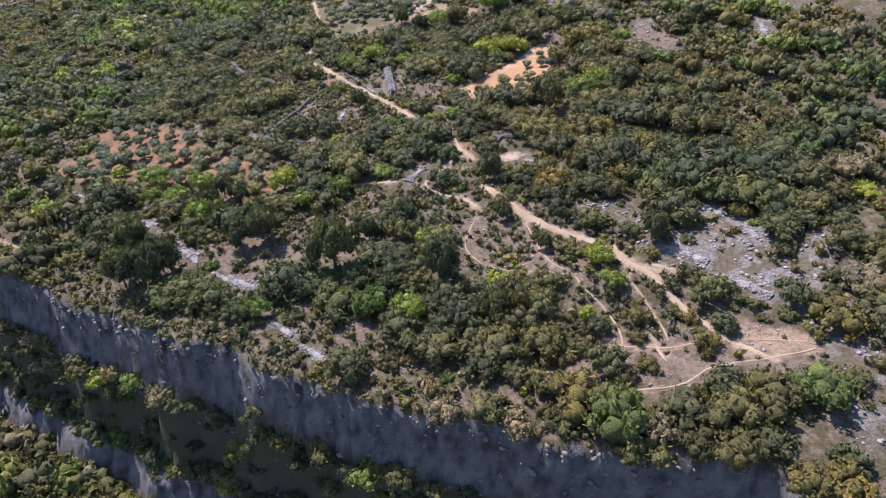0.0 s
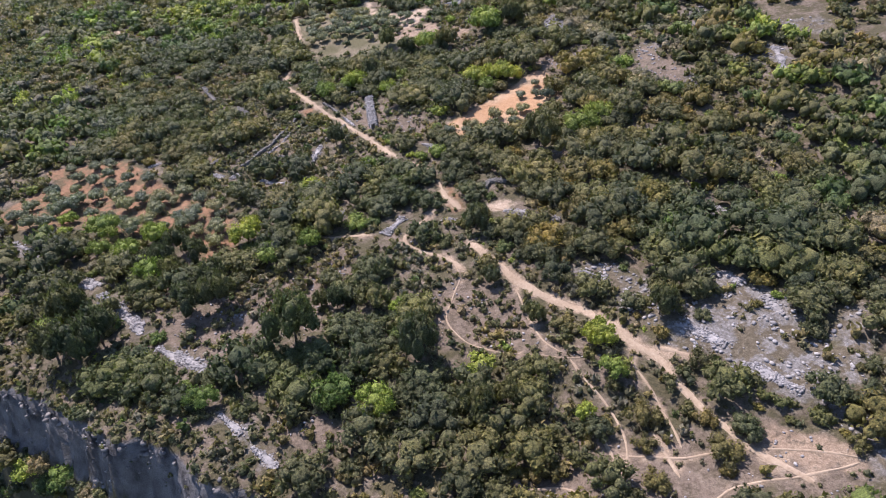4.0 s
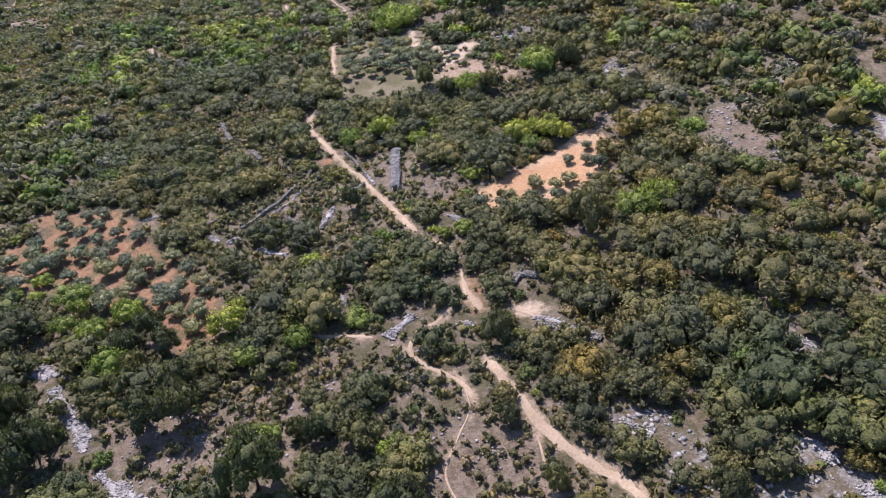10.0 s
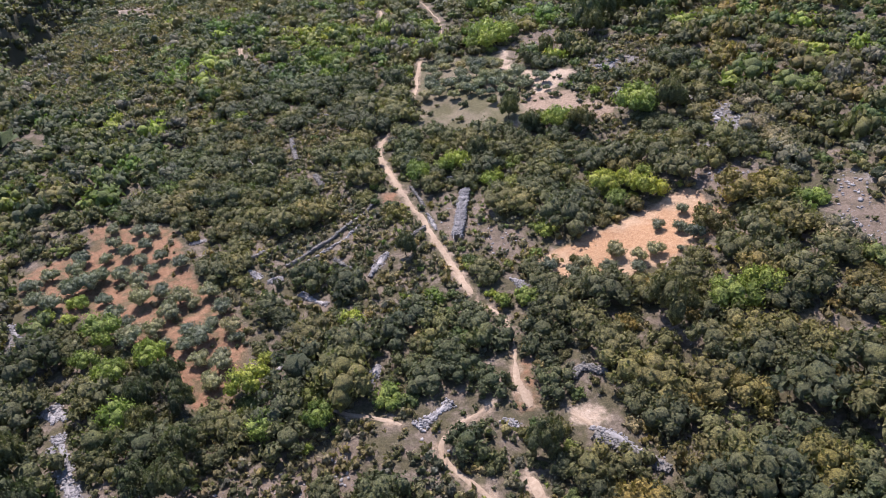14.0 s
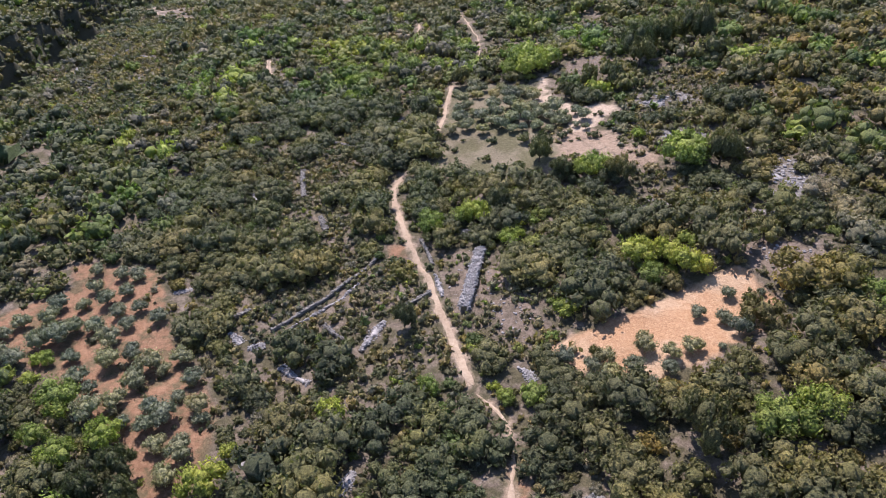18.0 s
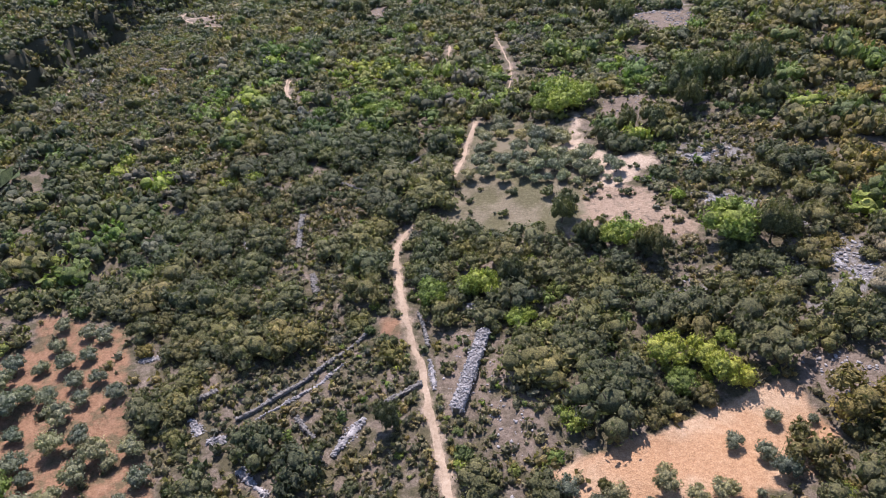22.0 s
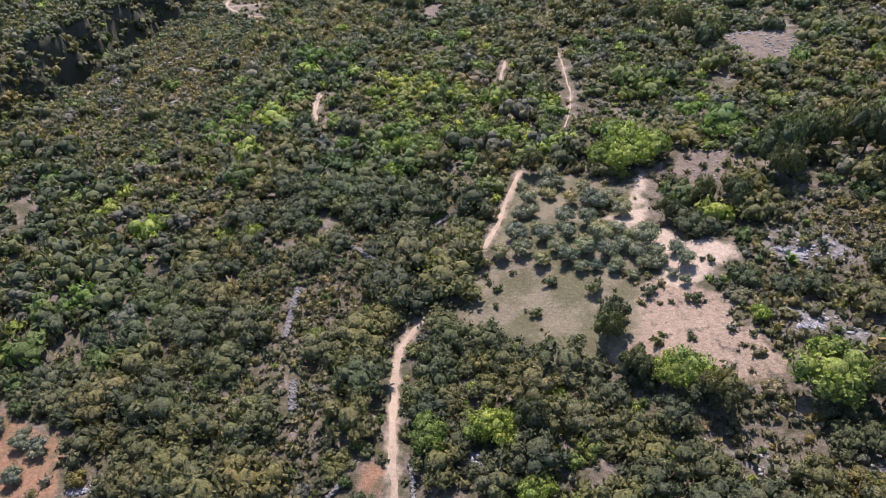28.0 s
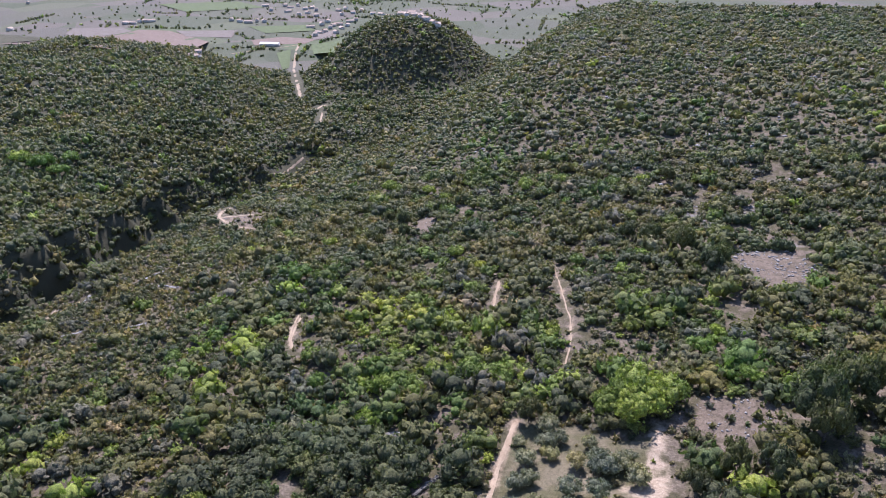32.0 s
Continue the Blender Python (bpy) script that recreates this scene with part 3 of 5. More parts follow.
track(0.8, [(-136, 413), (-131.5, 400), (-127, 392), (-115, 383), (-105, 382.5)])
track(0.7, [(-127, 393), (-119, 401), (-112, 408)])
track(0.28, [(31.3, 61.3), (36.2, 60.7), (38.5, 57.0), (42.8, 53.4), (49.5, 51.8), (55.0, 53.7), (63.3, 52.2), (71.1, 51.6)])
track(0.28, [(44.8, 61.9), (51.8, 59.3), (59.1, 57.9), (66.0, 55.8), (71.6, 52.2)])
track(0.28, [(43.8, 59.1), (46.5, 63.4), (47.0, 69.5), (45.7, 74.3), (45.1, 79.0)])
track(0.28, [(52.6, 60.8), (53.4, 65.1), (53.6, 70.3), (53.2, 76.5)])


def zone_distance(name, x, y):
    x, y = np.asarray(x, float), np.asarray(y, float)
    out = np.full(x.shape, 30.0)
    for poly in ZONES[name]:
        p = np.array(poly)
        near = (x > p[:, 0].min() - 30) & (x < p[:, 0].max() + 30) & (y > p[:, 1].min() - 30) & (y < p[:, 1].max() + 30)
        out[near] = np.minimum(out[near], inside(x[near], y[near], poly))
    return out


def track_distance(x, y):
    x, y = np.asarray(x, float), np.asarray(y, float)
    out = np.full(x.shape, 30.0)
    for half, line in TRACKS:
        p = np.array(line)
        near = (x > p[:, 0].min() - 30) & (x < p[:, 0].max() + 30) & (y > p[:, 1].min() - 30) & (y < p[:, 1].max() + 30)
        out[near] = np.minimum(out[near], to_line(x[near], y[near], line)[0] - half)
    return out



def gorge_wood(x, y):
    """1 in the wooded northern gorge."""
    d, side, _ = to_line(x, y, RIM)
    return np.maximum(smooth(-4, 6, d * side) * smooth(190, 240, y), np.maximum(smooth(3.4, 4.6, d * side) * (1 - smooth(9, 10.5, d * side)), smooth(13.5, 15.5, d * side)) * (y < 240))


# ---------------------------------------------------------------- ground: one sheet to the horizon
def steps(lo, hi, fine, out_lo, out_hi, growth=1.16):
    mid = list(np.arange(lo, hi + 0.01, fine))
    s, v, left = fine, lo, []
    while v > out_lo:
        s = min(s * growth, 160)
        v -= s
        left.append(v)
    s, v, right = fine, hi, []
    while v < out_hi:
        s = min(s * growth, 160)
        v += s
        right.append(v)
    return np.array(left[::-1] + mid + right)


gx, gy = steps(-185, 140, 1.5, -4200, 4200, 1.1), steps(20, 400, 1.5, -900, 4600, 1.06)
GX, GY = np.meshgrid(gx, gy)
GZ = height(GX, GY)
idx = np.arange(GX.size).reshape(GX.shape)
quads = np.stack([idx[:-1, :-1], idx[:-1, 1:], idx[1:, 1:], idx[1:, :-1]], -1).reshape(-1, 4)
ground_me = mesh_of("ground", np.stack([GX.ravel(), GY.ravel(), GZ.ravel()], 1), quads, GROUND, True)
slope_y, slope_x = np.gradient(GZ, gy, gx)
fx, fy = GX.ravel(), GY.ravel()
wooded = gorge_wood(fx, fy)
rim_d, rim_side, _ = to_line(fx, fy, RIM)
rim_s = rim_d * rim_side
# rock bands of the gorge, which take the shade-darkened cliff ramp
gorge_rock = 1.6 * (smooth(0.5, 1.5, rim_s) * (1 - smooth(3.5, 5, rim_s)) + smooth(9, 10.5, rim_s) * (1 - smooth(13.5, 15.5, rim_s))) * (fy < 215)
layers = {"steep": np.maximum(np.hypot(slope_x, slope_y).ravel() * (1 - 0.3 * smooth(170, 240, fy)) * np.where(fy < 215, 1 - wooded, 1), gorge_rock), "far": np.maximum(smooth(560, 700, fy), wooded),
          "plain": smooth(90, 130, fy - plain_edge(fx)) * (castle(fx, fy) < 0.12)}
for name in ("rocky", "bare", "clear", "grass", "red", "sand", "white"):
    layers[name] = zone_distance(name, fx, fy)
layers["track"] = track_distance(fx, fy)
for name, values in layers.items():
    ground_me.attributes.new(name, 'FLOAT', 'POINT').data.foreach_set("value", np.asarray(values, np.float32))
tagged(new("ground", ground_me), "stony garrigue hillside with red soil and limestone", "ground", kind="structure")


# ---------------------------------------------------------------- plants
def ball(rng, n=1):
    """A rough low-poly lump of 20 or 80 faces."""
    p = (1 + 5 ** 0.5) / 2
    v = np.array([(-1, p, 0), (1, p, 0), (-1, -p, 0), (1, -p, 0), (0, -1, p), (0, 1, p), (0, -1, -p), (0, 1, -p), (p, 0, -1), (p, 0, 1), (-p, 0, -1), (-p, 0, 1)], float)
    f = np.array([(0, 11, 5), (0, 5, 1), (0, 1, 7), (0, 7, 10), (0, 10, 11), (1, 5, 9), (5, 11, 4), (11, 10, 2), (10, 7, 6), (7, 1, 8),
                  (3, 9, 4), (3, 4, 2), (3, 2, 6), (3, 6, 8), (3, 8, 9), (4, 9, 5), (2, 4, 11), (6, 2, 10), (8, 6, 7), (9, 8, 1)])
    v /= np.linalg.norm(v[0])
    v = v * (1 + 0.28 * (rng.random((12, 1)) - 0.5))
    return v, f


def crown(rng, lobes, leaves, leaf=0.2, tall=1.0, spread=1.0):
    """An uneven crown about 1 m in radius over the ground: lumps of many sizes, and tufts of leaves that stand out from them. Returns verts, triangles, quads."""
    V, F, Q = [], [], []
    n0 = 0
    centres, radii = [], []
    lean, long = rng.random() * 6.283, 0.85 + 0.4 * rng.random()
    few = lobes < 3
    for i in range(lobes):
        a = 2.4 * i + 0.9 * rng.random()
        if i == 0:
            d, r, up = 0.12 * rng.random(), 0.62 if few else 0.56, 0.50
        else:
            d = (0.30 + 0.42 * math.sqrt(i / lobes) * (0.75 + 0.5 * rng.random())) * spread
            r = (0.38 + 0.22 * rng.random()) if few else (0.24 + 0.26 * rng.random() ** 1.3)
            up = 0.22 + 0.62 * max(0.0, 1.0 - d) ** 0.6 * (0.6 + 0.55 * rng.random())
        px, py = d * math.cos(a) * long, d * math.sin(a) / long
        c = np.array([px * math.cos(lean) - py * math.sin(lean), px * math.sin(lean) + py * math.cos(lean), tall * up])
        centres.append(c)
        radii.append(r)
        v, f = ball(rng)
        rot = np.linalg.qr(rng.normal(size=(3, 3)))[0]
        v = v @ rot * np.array([r, r, r * (0.6 + 0.45 * tall)]) * 0.77 + c
        V.append(v)
        F.append(f + n0)
        n0 += len(v)
    centres, radii = np.array(centres), np.array(radii)
    made = 0
    while made < leaves:
        i = rng.integers(lobes)
        d = rng.normal(size=3)
        d /= np.linalg.norm(d)
        if d[2] < -0.35:
            continue
        p = centres[i] + d * radii[i] * np.array([1, 1, 0.6 + 0.45 * tall]) * (0.84 + 0.38 * rng.random() ** 1.5)
        gap = np.linalg.norm((p - centres) / np.array([1, 1, 0.6 + 0.45 * tall]), axis=1) / radii
        if gap.min() < 0.8:
            made += 0.15
            continue
        nrm = d + 0.6 * rng.normal(size=3)
        nrm /= np.linalg.norm(nrm)
        a = np.array([0, 0, 0.7]) + 0.5 * d + 0.55 * rng.normal(size=3)
        a -= nrm * (a @ nrm)
        a /= np.linalg.norm(a) + 1e-9
        b = np.cross(nrm, a)
        s = leaf * (0.6 + 0.8 * rng.random())
        V.append(np.array([p - a * s, p - b * s * 0.65, p + a * s * 1.35 + nrm * s * 0.3, p + b * s * 0.65]))
        Q.append(np.array([[0, 1, 2, 3]]) + n0)
        n0 += 4
        made += 1
    V = np.concatenate(V)
    wide = 1.0 / np.percentile(np.hypot(V[:, 0], V[:, 1]), 88)
    return V * np.array([wide, wide, 0.9 * wide]), np.concatenate(F), (np.concatenate(Q) if Q else np.zeros((0, 4), int))


rng = np.random.default_rng(7)
SHAPES = {
    "near": [crown(rng, 12, 200, 0.085, 0.75 + 0.4 * rng.random()) for _ in range(14)],
    "mid": [crown(rng, 6, 50, 0.14, 0.75 + 0.35 * rng.random()) for _ in range(14)],
    "far": [crown(rng, 2, 8, 0.26, 0.75 + 0.3 * rng.random()) for _ in range(12)],
    "bulk": [crown(rng, 1, 5, 0.35, 0.8 + 0.3 * rng.random()) for _ in range(6)],
    "tuft": [crown(rng, 1, 9, 0.30, 0.7) for _ in range(10)],
}


def planted(name, spots, shapes, material, label, category):
    """One mesh of many plants. spots: rows of x, y, radius, height factor."""
    V, F, Q, n0 = [], [], [], 0
    spots = np.asarray(spots)
    if not len(spots):
        return None
    zs = height(spots[:, 0], spots[:, 1])
    pick, spin = rng.integers(len(shapes), size=len(spots)), rng.random(len(spots)) * 6.283
    for (x, y, r, h), z, k, a in zip(spots, zs, pick, spin):
        v, f, q = shapes[k]
        c, s = math.cos(a) * r, math.sin(a) * r
        w = np.stack([v[:, 0] * c - v[:, 1] * s + x, v[:, 0] * s + v[:, 1] * c + y, v[:, 2] * r * h + z - 0.12 * r], 1)
        V.append(w)
        F.append(f + n0)
        Q.append(q + n0)
        n0 += len(v)
    me = mesh_of(name, np.concatenate(V), [np.concatenate(F), np.concatenate(Q)], material, True)
    tone = np.repeat(rng.random(len(spots)), [len(v) for v in V])
    me.attributes.new("plant", 'FLOAT', 'POINT').data.foreach_set("value", tone.astype(np.float32))
    return tagged(new(name, me), label, category, kind="stuff")


class Spread:
    """Plants that keep clear of one another."""

    def __init__(self, cell=4.0):
        self.cell, self.grid = cell, {}

    def add(self, x, y, r):
        self.grid.setdefault((int(x // self.cell), int(y // self.cell)), []).append((x, y, r))

    def free(self, x, y, r, gap):
        i, j = int(x // self.cell), int(y // self.cell)
        k = 2
        for a in range(i - k, i + k + 1):
            for b in range(j - k, j + k + 1):
                for px, py, pr in self.grid.get((a, b), ()):
                    if (px - x) ** 2 + (py - y) ** 2 < (gap * (pr + r)) ** 2:
                        return False
        return True


taken = Spread()
# ---------------------------------------------------------------- single trees: x, y, crown radius
TREE_ROWS = []


def stand(kind, rows):
    TREE_ROWS.extend((kind, *row) for row in rows)


stand('olive', [(48.1, 153.7, 1.6), (51.8, 151.9, 1.3), (53.8, 153.3, 1.5), (54.3, 149.8, 1.5), (57.7, 151.4, 1.5), (59.2, 148.9, 1.4), (59.8, 156, 1.8), (63.5, 153.8, 1.4), (62.8, 150.9, 1.3), (66.7, 155.2, 1.6), (68.9, 162.5, 1.3), (72.5, 161.1, 1.3), (74.6, 167.2, 1.1), (77.1, 164.7, 1.2), (74.2, 158.7, 1.7), (79.7, 167.6, 0.7), (70.8, 155, 0.6)])
stand('olive', [(-28, 149.6, 1.8), (-24.4, 152.9, 1.8), (-22.1, 141.9, 2.2), (-19.1, 144.6, 1.8), (-18.1, 148.9, 2), (-17.3, 152.3, 2), (-10, 141.6, 2), (-12.3, 139.6, 1.5), (-9.6, 145.7, 1.1), (-5.9, 143.8, 1.7), (-5.4, 136, 2), (-15.7, 140.3, 1.1), (-41.3, 164.3, 1.9), (-35.8, 162, 1.6), (-45.7, 162.6, 1.7), (-39.8, 157.8, 1.8), (-37.1, 159.4, 2.3), (-31.8, 162.2, 1.8), (-27, 158.2, 2), (-44.3, 153.6, 1.8), (-40.9, 152.9, 1.8), (-25.6, 162, 1.5), (-14.6, 151.7, 1.4), (-21.4, 155.1, 1.7), (-12.2, 154.1, 1.8), (-8.7, 149.7, 1.6), (-37.4, 168.2, 1.4), (-33.4, 169.3, 1.6), (-37.5, 173, 1.5), (-30.3, 171.3, 1.4)])
stand('olive', [(-31.9, 154.5, 1.5), (-47.1, 159.5, 1.4), (-48.9, 159.4, 1.4), (-25.4, 166.6, 1.4), (-34, 176.9, 1.5), (-4.6, 141.9, 1.3), (-24.7, 147.4, 1.2)])
stand('olive', [(27.2, 252.2, 1.6), (26.5, 246.5, 1.5), (28.6, 247.7, 1.4), (27.4, 238.8, 1.9), (25.4, 232.8, 1.5), (29.2, 234.8, 1.7), (32.6, 239.5, 1.7), (33.3, 232, 1.4), (36.1, 240.8, 1.7), (37.7, 233.2, 1.7), (35.2, 236.1, 1.5), (30.9, 254.4, 1.4), (35.7, 252.5, 1.5), (35.5, 245.6, 1.7), (38.9, 254.1, 1.6), (42.9, 253.4, 1.6), (45.8, 250.5, 1.8), (39.8, 244.8, 1.7), (42.4, 240.2, 1.9), (45.2, 242.7, 1.5), (48.4, 240.7, 1.5), (40.2, 236.1, 1.6), (40.4, 231, 1.2), (44.3, 235.6, 1.7), (46.6, 238, 1.5), (46.5, 233.2, 1.2), (49.6, 236.8, 1.5), (50.8, 234, 1.3), (42.7, 231.6, 1), (45.7, 231.6, 1)])
stand('olive', [(52.5, 237.3, 1.3), (52.6, 234.3, 1.2), (55.8, 238.3, 1.3), (57.4, 235, 1.5), (55.5, 232.4, 0.9), (57.7, 230.4, 0.9), (49.1, 230.9, 1), (54, 235.2, 0.9), (32, 259, 1.3), (37.3, 258.7, 1.2), (25.1, 257.2, 1.1), (30.5, 242.4, 1.1), (44.3, 255.6, 1.2)])
stand('young', [(35.5, 226.7, 1.2), (43.3, 225.7, 1.6), (34.5, 218.9, 1), (27, 223.9, 0.9), (31.3, 211.4, 0.8), (23.1, 223.2, 0.6), (24, 227.2, 0.6), (27.5, 219.6, 0.6), (28.6, 228.8, 0.6), (42, 213.3, 1), (46.6, 209.4, 0.7), (51, 212.7, 0.8), (58.5, 216.7, 0.9), (58.8, 212.5, 0.9), (60.4, 236.7, 0.5), (52, 226.8, 1.4), (59.1, 226.3, 1.3), (51.2, 223.6, 0.6), (55.6, 225.1, 0.6), (54.4, 216.2, 0.6), (66, 216.3, 0.6), (53.9, 224.4, 0.5), (65.5, 221, 0.6), (61.7, 236.6, 0.8)])
stand('bright', [(75.7, 209.8, 4.8), (61.9, 177.8, 2.8), (67.5, 178.2, 2.8), (70, 174, 2.9), (63.7, 172.2, 2.2), (39.6, 184.4, 1.9), (24.6, 190.6, 2.7), (33.1, 193, 2.5), (36.4, 192.1, 2), (45, 267.8, 4.7), (39.8, 269.1, 3.1), (5.2, 275.6, 3.3), (10.7, 277.6, 3.3), (-2.4, 272.2, 3), (-5.1, 259.3, 2.5), (-62.8, 276.4, 2.2), (-27.6, 281, 2.5), (-25.3, 231, 2), (-29.9, 195.4, 1.2), (65.7, 281.2, 2.3), (55.9, 207.7, 2.9), (28.1, 147.6, 1.7), (0.4, 130.3, 3), (14.8, 142.1, 2.1), (39.4, 146.1, 1.4), (74.6, 140.6, 3.6), (80, 142.8, 2.9), (-40, 149.3, 1.6), (-36.5, 153.7, 1.7), (11.9, 122.7, 2)])
stand('bright', [(4.5, 121.9, 2.4), (-22.6, 134.4, 2.4), (-17.1, 137.5, 2.4), (10.6, 118.1, 1), (1.7, 136, 1.3), (23.7, 98.8, 1.4), (50.2, 81.2, 1.9), (10.5, 83.7, 2.7), (16, 80.1, 2.6), (7.6, 87.9, 1.5), (-7.9, 89.4, 2.2), (49.7, 74.6, 1.9), (-17.2, 124.3, 2.8), (43, 69.4, 1.3), (-11.9, 351, 2.4), (-1.3, 340, 1.7), (26.8, 344.2, 2.2), (-5.9, 272.4, 2.8), (-21.6, 270.9, 2), (68.3, 222.8, 1.4), (18, 277.8, 2.7), (0.7, 269.6, 2.7), (48.3, 271.3, 2.9), (-65.4, 434.9, 3.1), (-258, 432.2, 5.5), (-274.3, 434.1, 5.1), (-245.9, 429.7, 4.5), (-252, 445.5, 4.2), (-0.1, 411.9, 3), (12.1, 418.7, 2.7)])
stand('bright', [(-32, 410.9, 2.4), (-42.4, 421.2, 2.6), (-17, 388.8, 1.7), (57.3, 292.8, 2.6), (61.2, 300.6, 1.8), (-27.7, 144.2, 3.3)])
stand('pine', [(-5.4, 112.6, 3.1), (-9.9, 112.1, 2.9), (-12.5, 132.5, 2.5), (-15.8, 128.4, 2.3), (6.7, 97.3, 4.3), (24, 88.7, 3.3), (14.2, 103.2, 1.9), (-29.8, 116.9, 3.2), (-24.7, 110.1, 3.1), (-31.7, 109.1, 3), (11.7, 105, 1.5), (33.9, 75.1, 2), (29.2, 74.5, 2.5), (61.6, 82.8, 2.2), (43.3, 89.3, 1.6), (40.1, 100.9, 1.7), (-9.3, 127.7, 2.4), (-5.9, 118.1, 2.7), (-13.7, 123.1, 2.4), (42.7, 116.4, 2.5), (64.3, 139, 3.7), (52.4, 154.2, 1), (37.7, 195.1, 2.5), (46.2, 214.4, 2.4), (50.6, 207.8, 2.5), (61.9, 204.2, 3.1), (82.6, 208, 3.5), (22.7, 162.1, 2), (46.7, 217.4, 2.5), (55.2, 349.1, 3.8)])
stand('pine', [(46.8, 357.4, 3.3), (64.4, 340.1, 3.1), (79.1, 275.6, 5), (85.6, 278.5, 4.2), (74.6, 263.7, 3.6), (91.1, 275.3, 4.6), (-35.8, 369.7, 2.2), (-42.1, 362.6, 1.9), (-44.6, 352, 1.9), (25.7, 264.2, 2.4), (60.3, 254.9, 2.8), (66.3, 254.3, 3), (54.1, 249.4, 2.3), (62.4, 336.1, 3.2), (40, 361.1, 2.7), (-40, 381.4, 2.5), (-48, 387.9, 2.2), (-47.2, 365.4, 1.8), (-242.3, 494.2, 3.8), (74, 269.3, 4.8), (79.9, 394.1, 1.6), (51.9, 415.6, 2.5), (-27.8, 106.6, 3.9)])
stand('oak', [(16.4, 105.6, 2.9), (16, 90.3, 3.2), (20.8, 108.9, 3.3), (32.5, 117.2, 2.7), (-36.9, 138, 4.4), (-34.7, 126.7, 4.4)])
stand('kermes', [(85.6, 169.8, 4.4), (78, 161.5, 3.6), (91.7, 169.5, 4.3)])
stand('oak', [(33.8, 65.4, 3.2), (30.5, 78.7, 3.1), (36.7, 74.0, 2.9), (41.2, 58.7, 2.8), (43.6, 66.1, 1.8), (61.3, 59.9, 2.0), (29.1, 74.4, 2.2), (37.4, 78.3, 2.1), (11.0, 71.1, 1.5), (4.8, 71.2, 3.2), (24.0, 63.6, 2.6), (27.8, 61.3, 2.0), (54.2, 49.6, 2.7), (63.4, 83.0, 1.9), (39.2, 63.8, 1.6)])
stand('kermes', [(50.2, 66.4, 2.2), (48.1, 62.6, 1.5), (42.1, 55.1, 2.0), (56.7, 58.1, 2.2), (35.6, 62.1, 1.4), (46.6, 56.8, 1.7), (57.5, 63.3, 1.5), (62.3, 72.0, 2.0), (55.6, 55.7, 1.0), (72.7, 53.6, 1.4)])
stand('young', [(37.3, 90.7, 1.1), (39.1, 80.3, 1.2), (48.5, 72.7, 1.2), (56.1, 70.0, 1.4), (56.4, 65.7, 1.2), (36.8, 94.9, 1.0), (39.7, 86.7, 0.7), (46.0, 83.3, 1.3), (47.7, 78.7, 1.1), (58.6, 70.5, 1.4), (66.4, 63.6, 1.2), (67.9, 62.0, 1.2), (39.6, 70.4, 1.0)])
stand('bright', [(6.9, 104.8, 2.2), (24.6, 100.1, 1.3), (51.0, 81.3, 2.3), (-28.1, 137.5, 2.0)])
stand('oak', [(40.8, 104.3, 1.9), (44.1, 91.8, 1.4), (64.1, 85.6, 2.3), (62.7, 98.9, 2.2), (50.1, 103.0, 2.9), (21.7, 109.6, 3.0), (25.3, 93.8, 3.1), (14.0, 111.3, 2.1), (20.1, 102.0, 2.5)])
stand('kermes', [(62.0, 111.7, 3.2), (75.1, 110.1, 3.7), (52.3, 105.5, 3.4), (66.2, 103.7, 2.8), (70.7, 121.6, 3.0), (84.2, 120.1, 3.3)])
stand('oak', [(31.6, 205.9, 2.6), (51.5, 207.5, 3.0), (59.9, 205.5, 2.6), (40.6, 197.4, 3.0), (30.3, 200.1, 2.4)])
stand('bright', [(58.0, 208.3, 3.2), (24.7, 189.8, 2.4), (31.1, 193.2, 2.5), (40.5, 186.3, 1.9), (44.2, 273.9, 4.7), (50.2, 273.7, 3.7)])


# ---------------------------------------------------------------- dry stone walls and heaps of cleared stone
def stones(rng, points, sizes, flat=0.65):
    """Rough stones of 20 faces, one at each point."""
    V, F = [], []
    for i, (p, s) in enumerate(zip(points, sizes)):
        v, f = ball(rng)
        rot = np.linalg.qr(rng.normal(size=(3, 3)))[0]
        v = v * (np.array([1.2, 0.85, flat]) * s) * (1 + 0.25 * (rng.random((12, 1)) - 0.5))
        a = rng.random() * 6.283
        c, n = math.cos(a), math.sin(a)
        v = np.stack([v[:, 0] * c - v[:, 1] * n, v[:, 0] * n + v[:, 1] * c, v[:, 2] + 0.1 * v[:, 0]], 1)
        V.append(v + p)
        F.append(f + 12 * i)
    return np.concatenate(V), np.concatenate(F)


WALL_LINES = []
SAID = {"thick": ("dry_stone_wall", "thick pale dry-stone wall with a broad flat top", "wall"),
        "low": ("dry_stone_wall", "low tumbled dry-stone terrace wall among scrub", "wall"),
        "heap": ("stone_heap", "long heap of pale cleared limestone among scrub", "stone heap")}


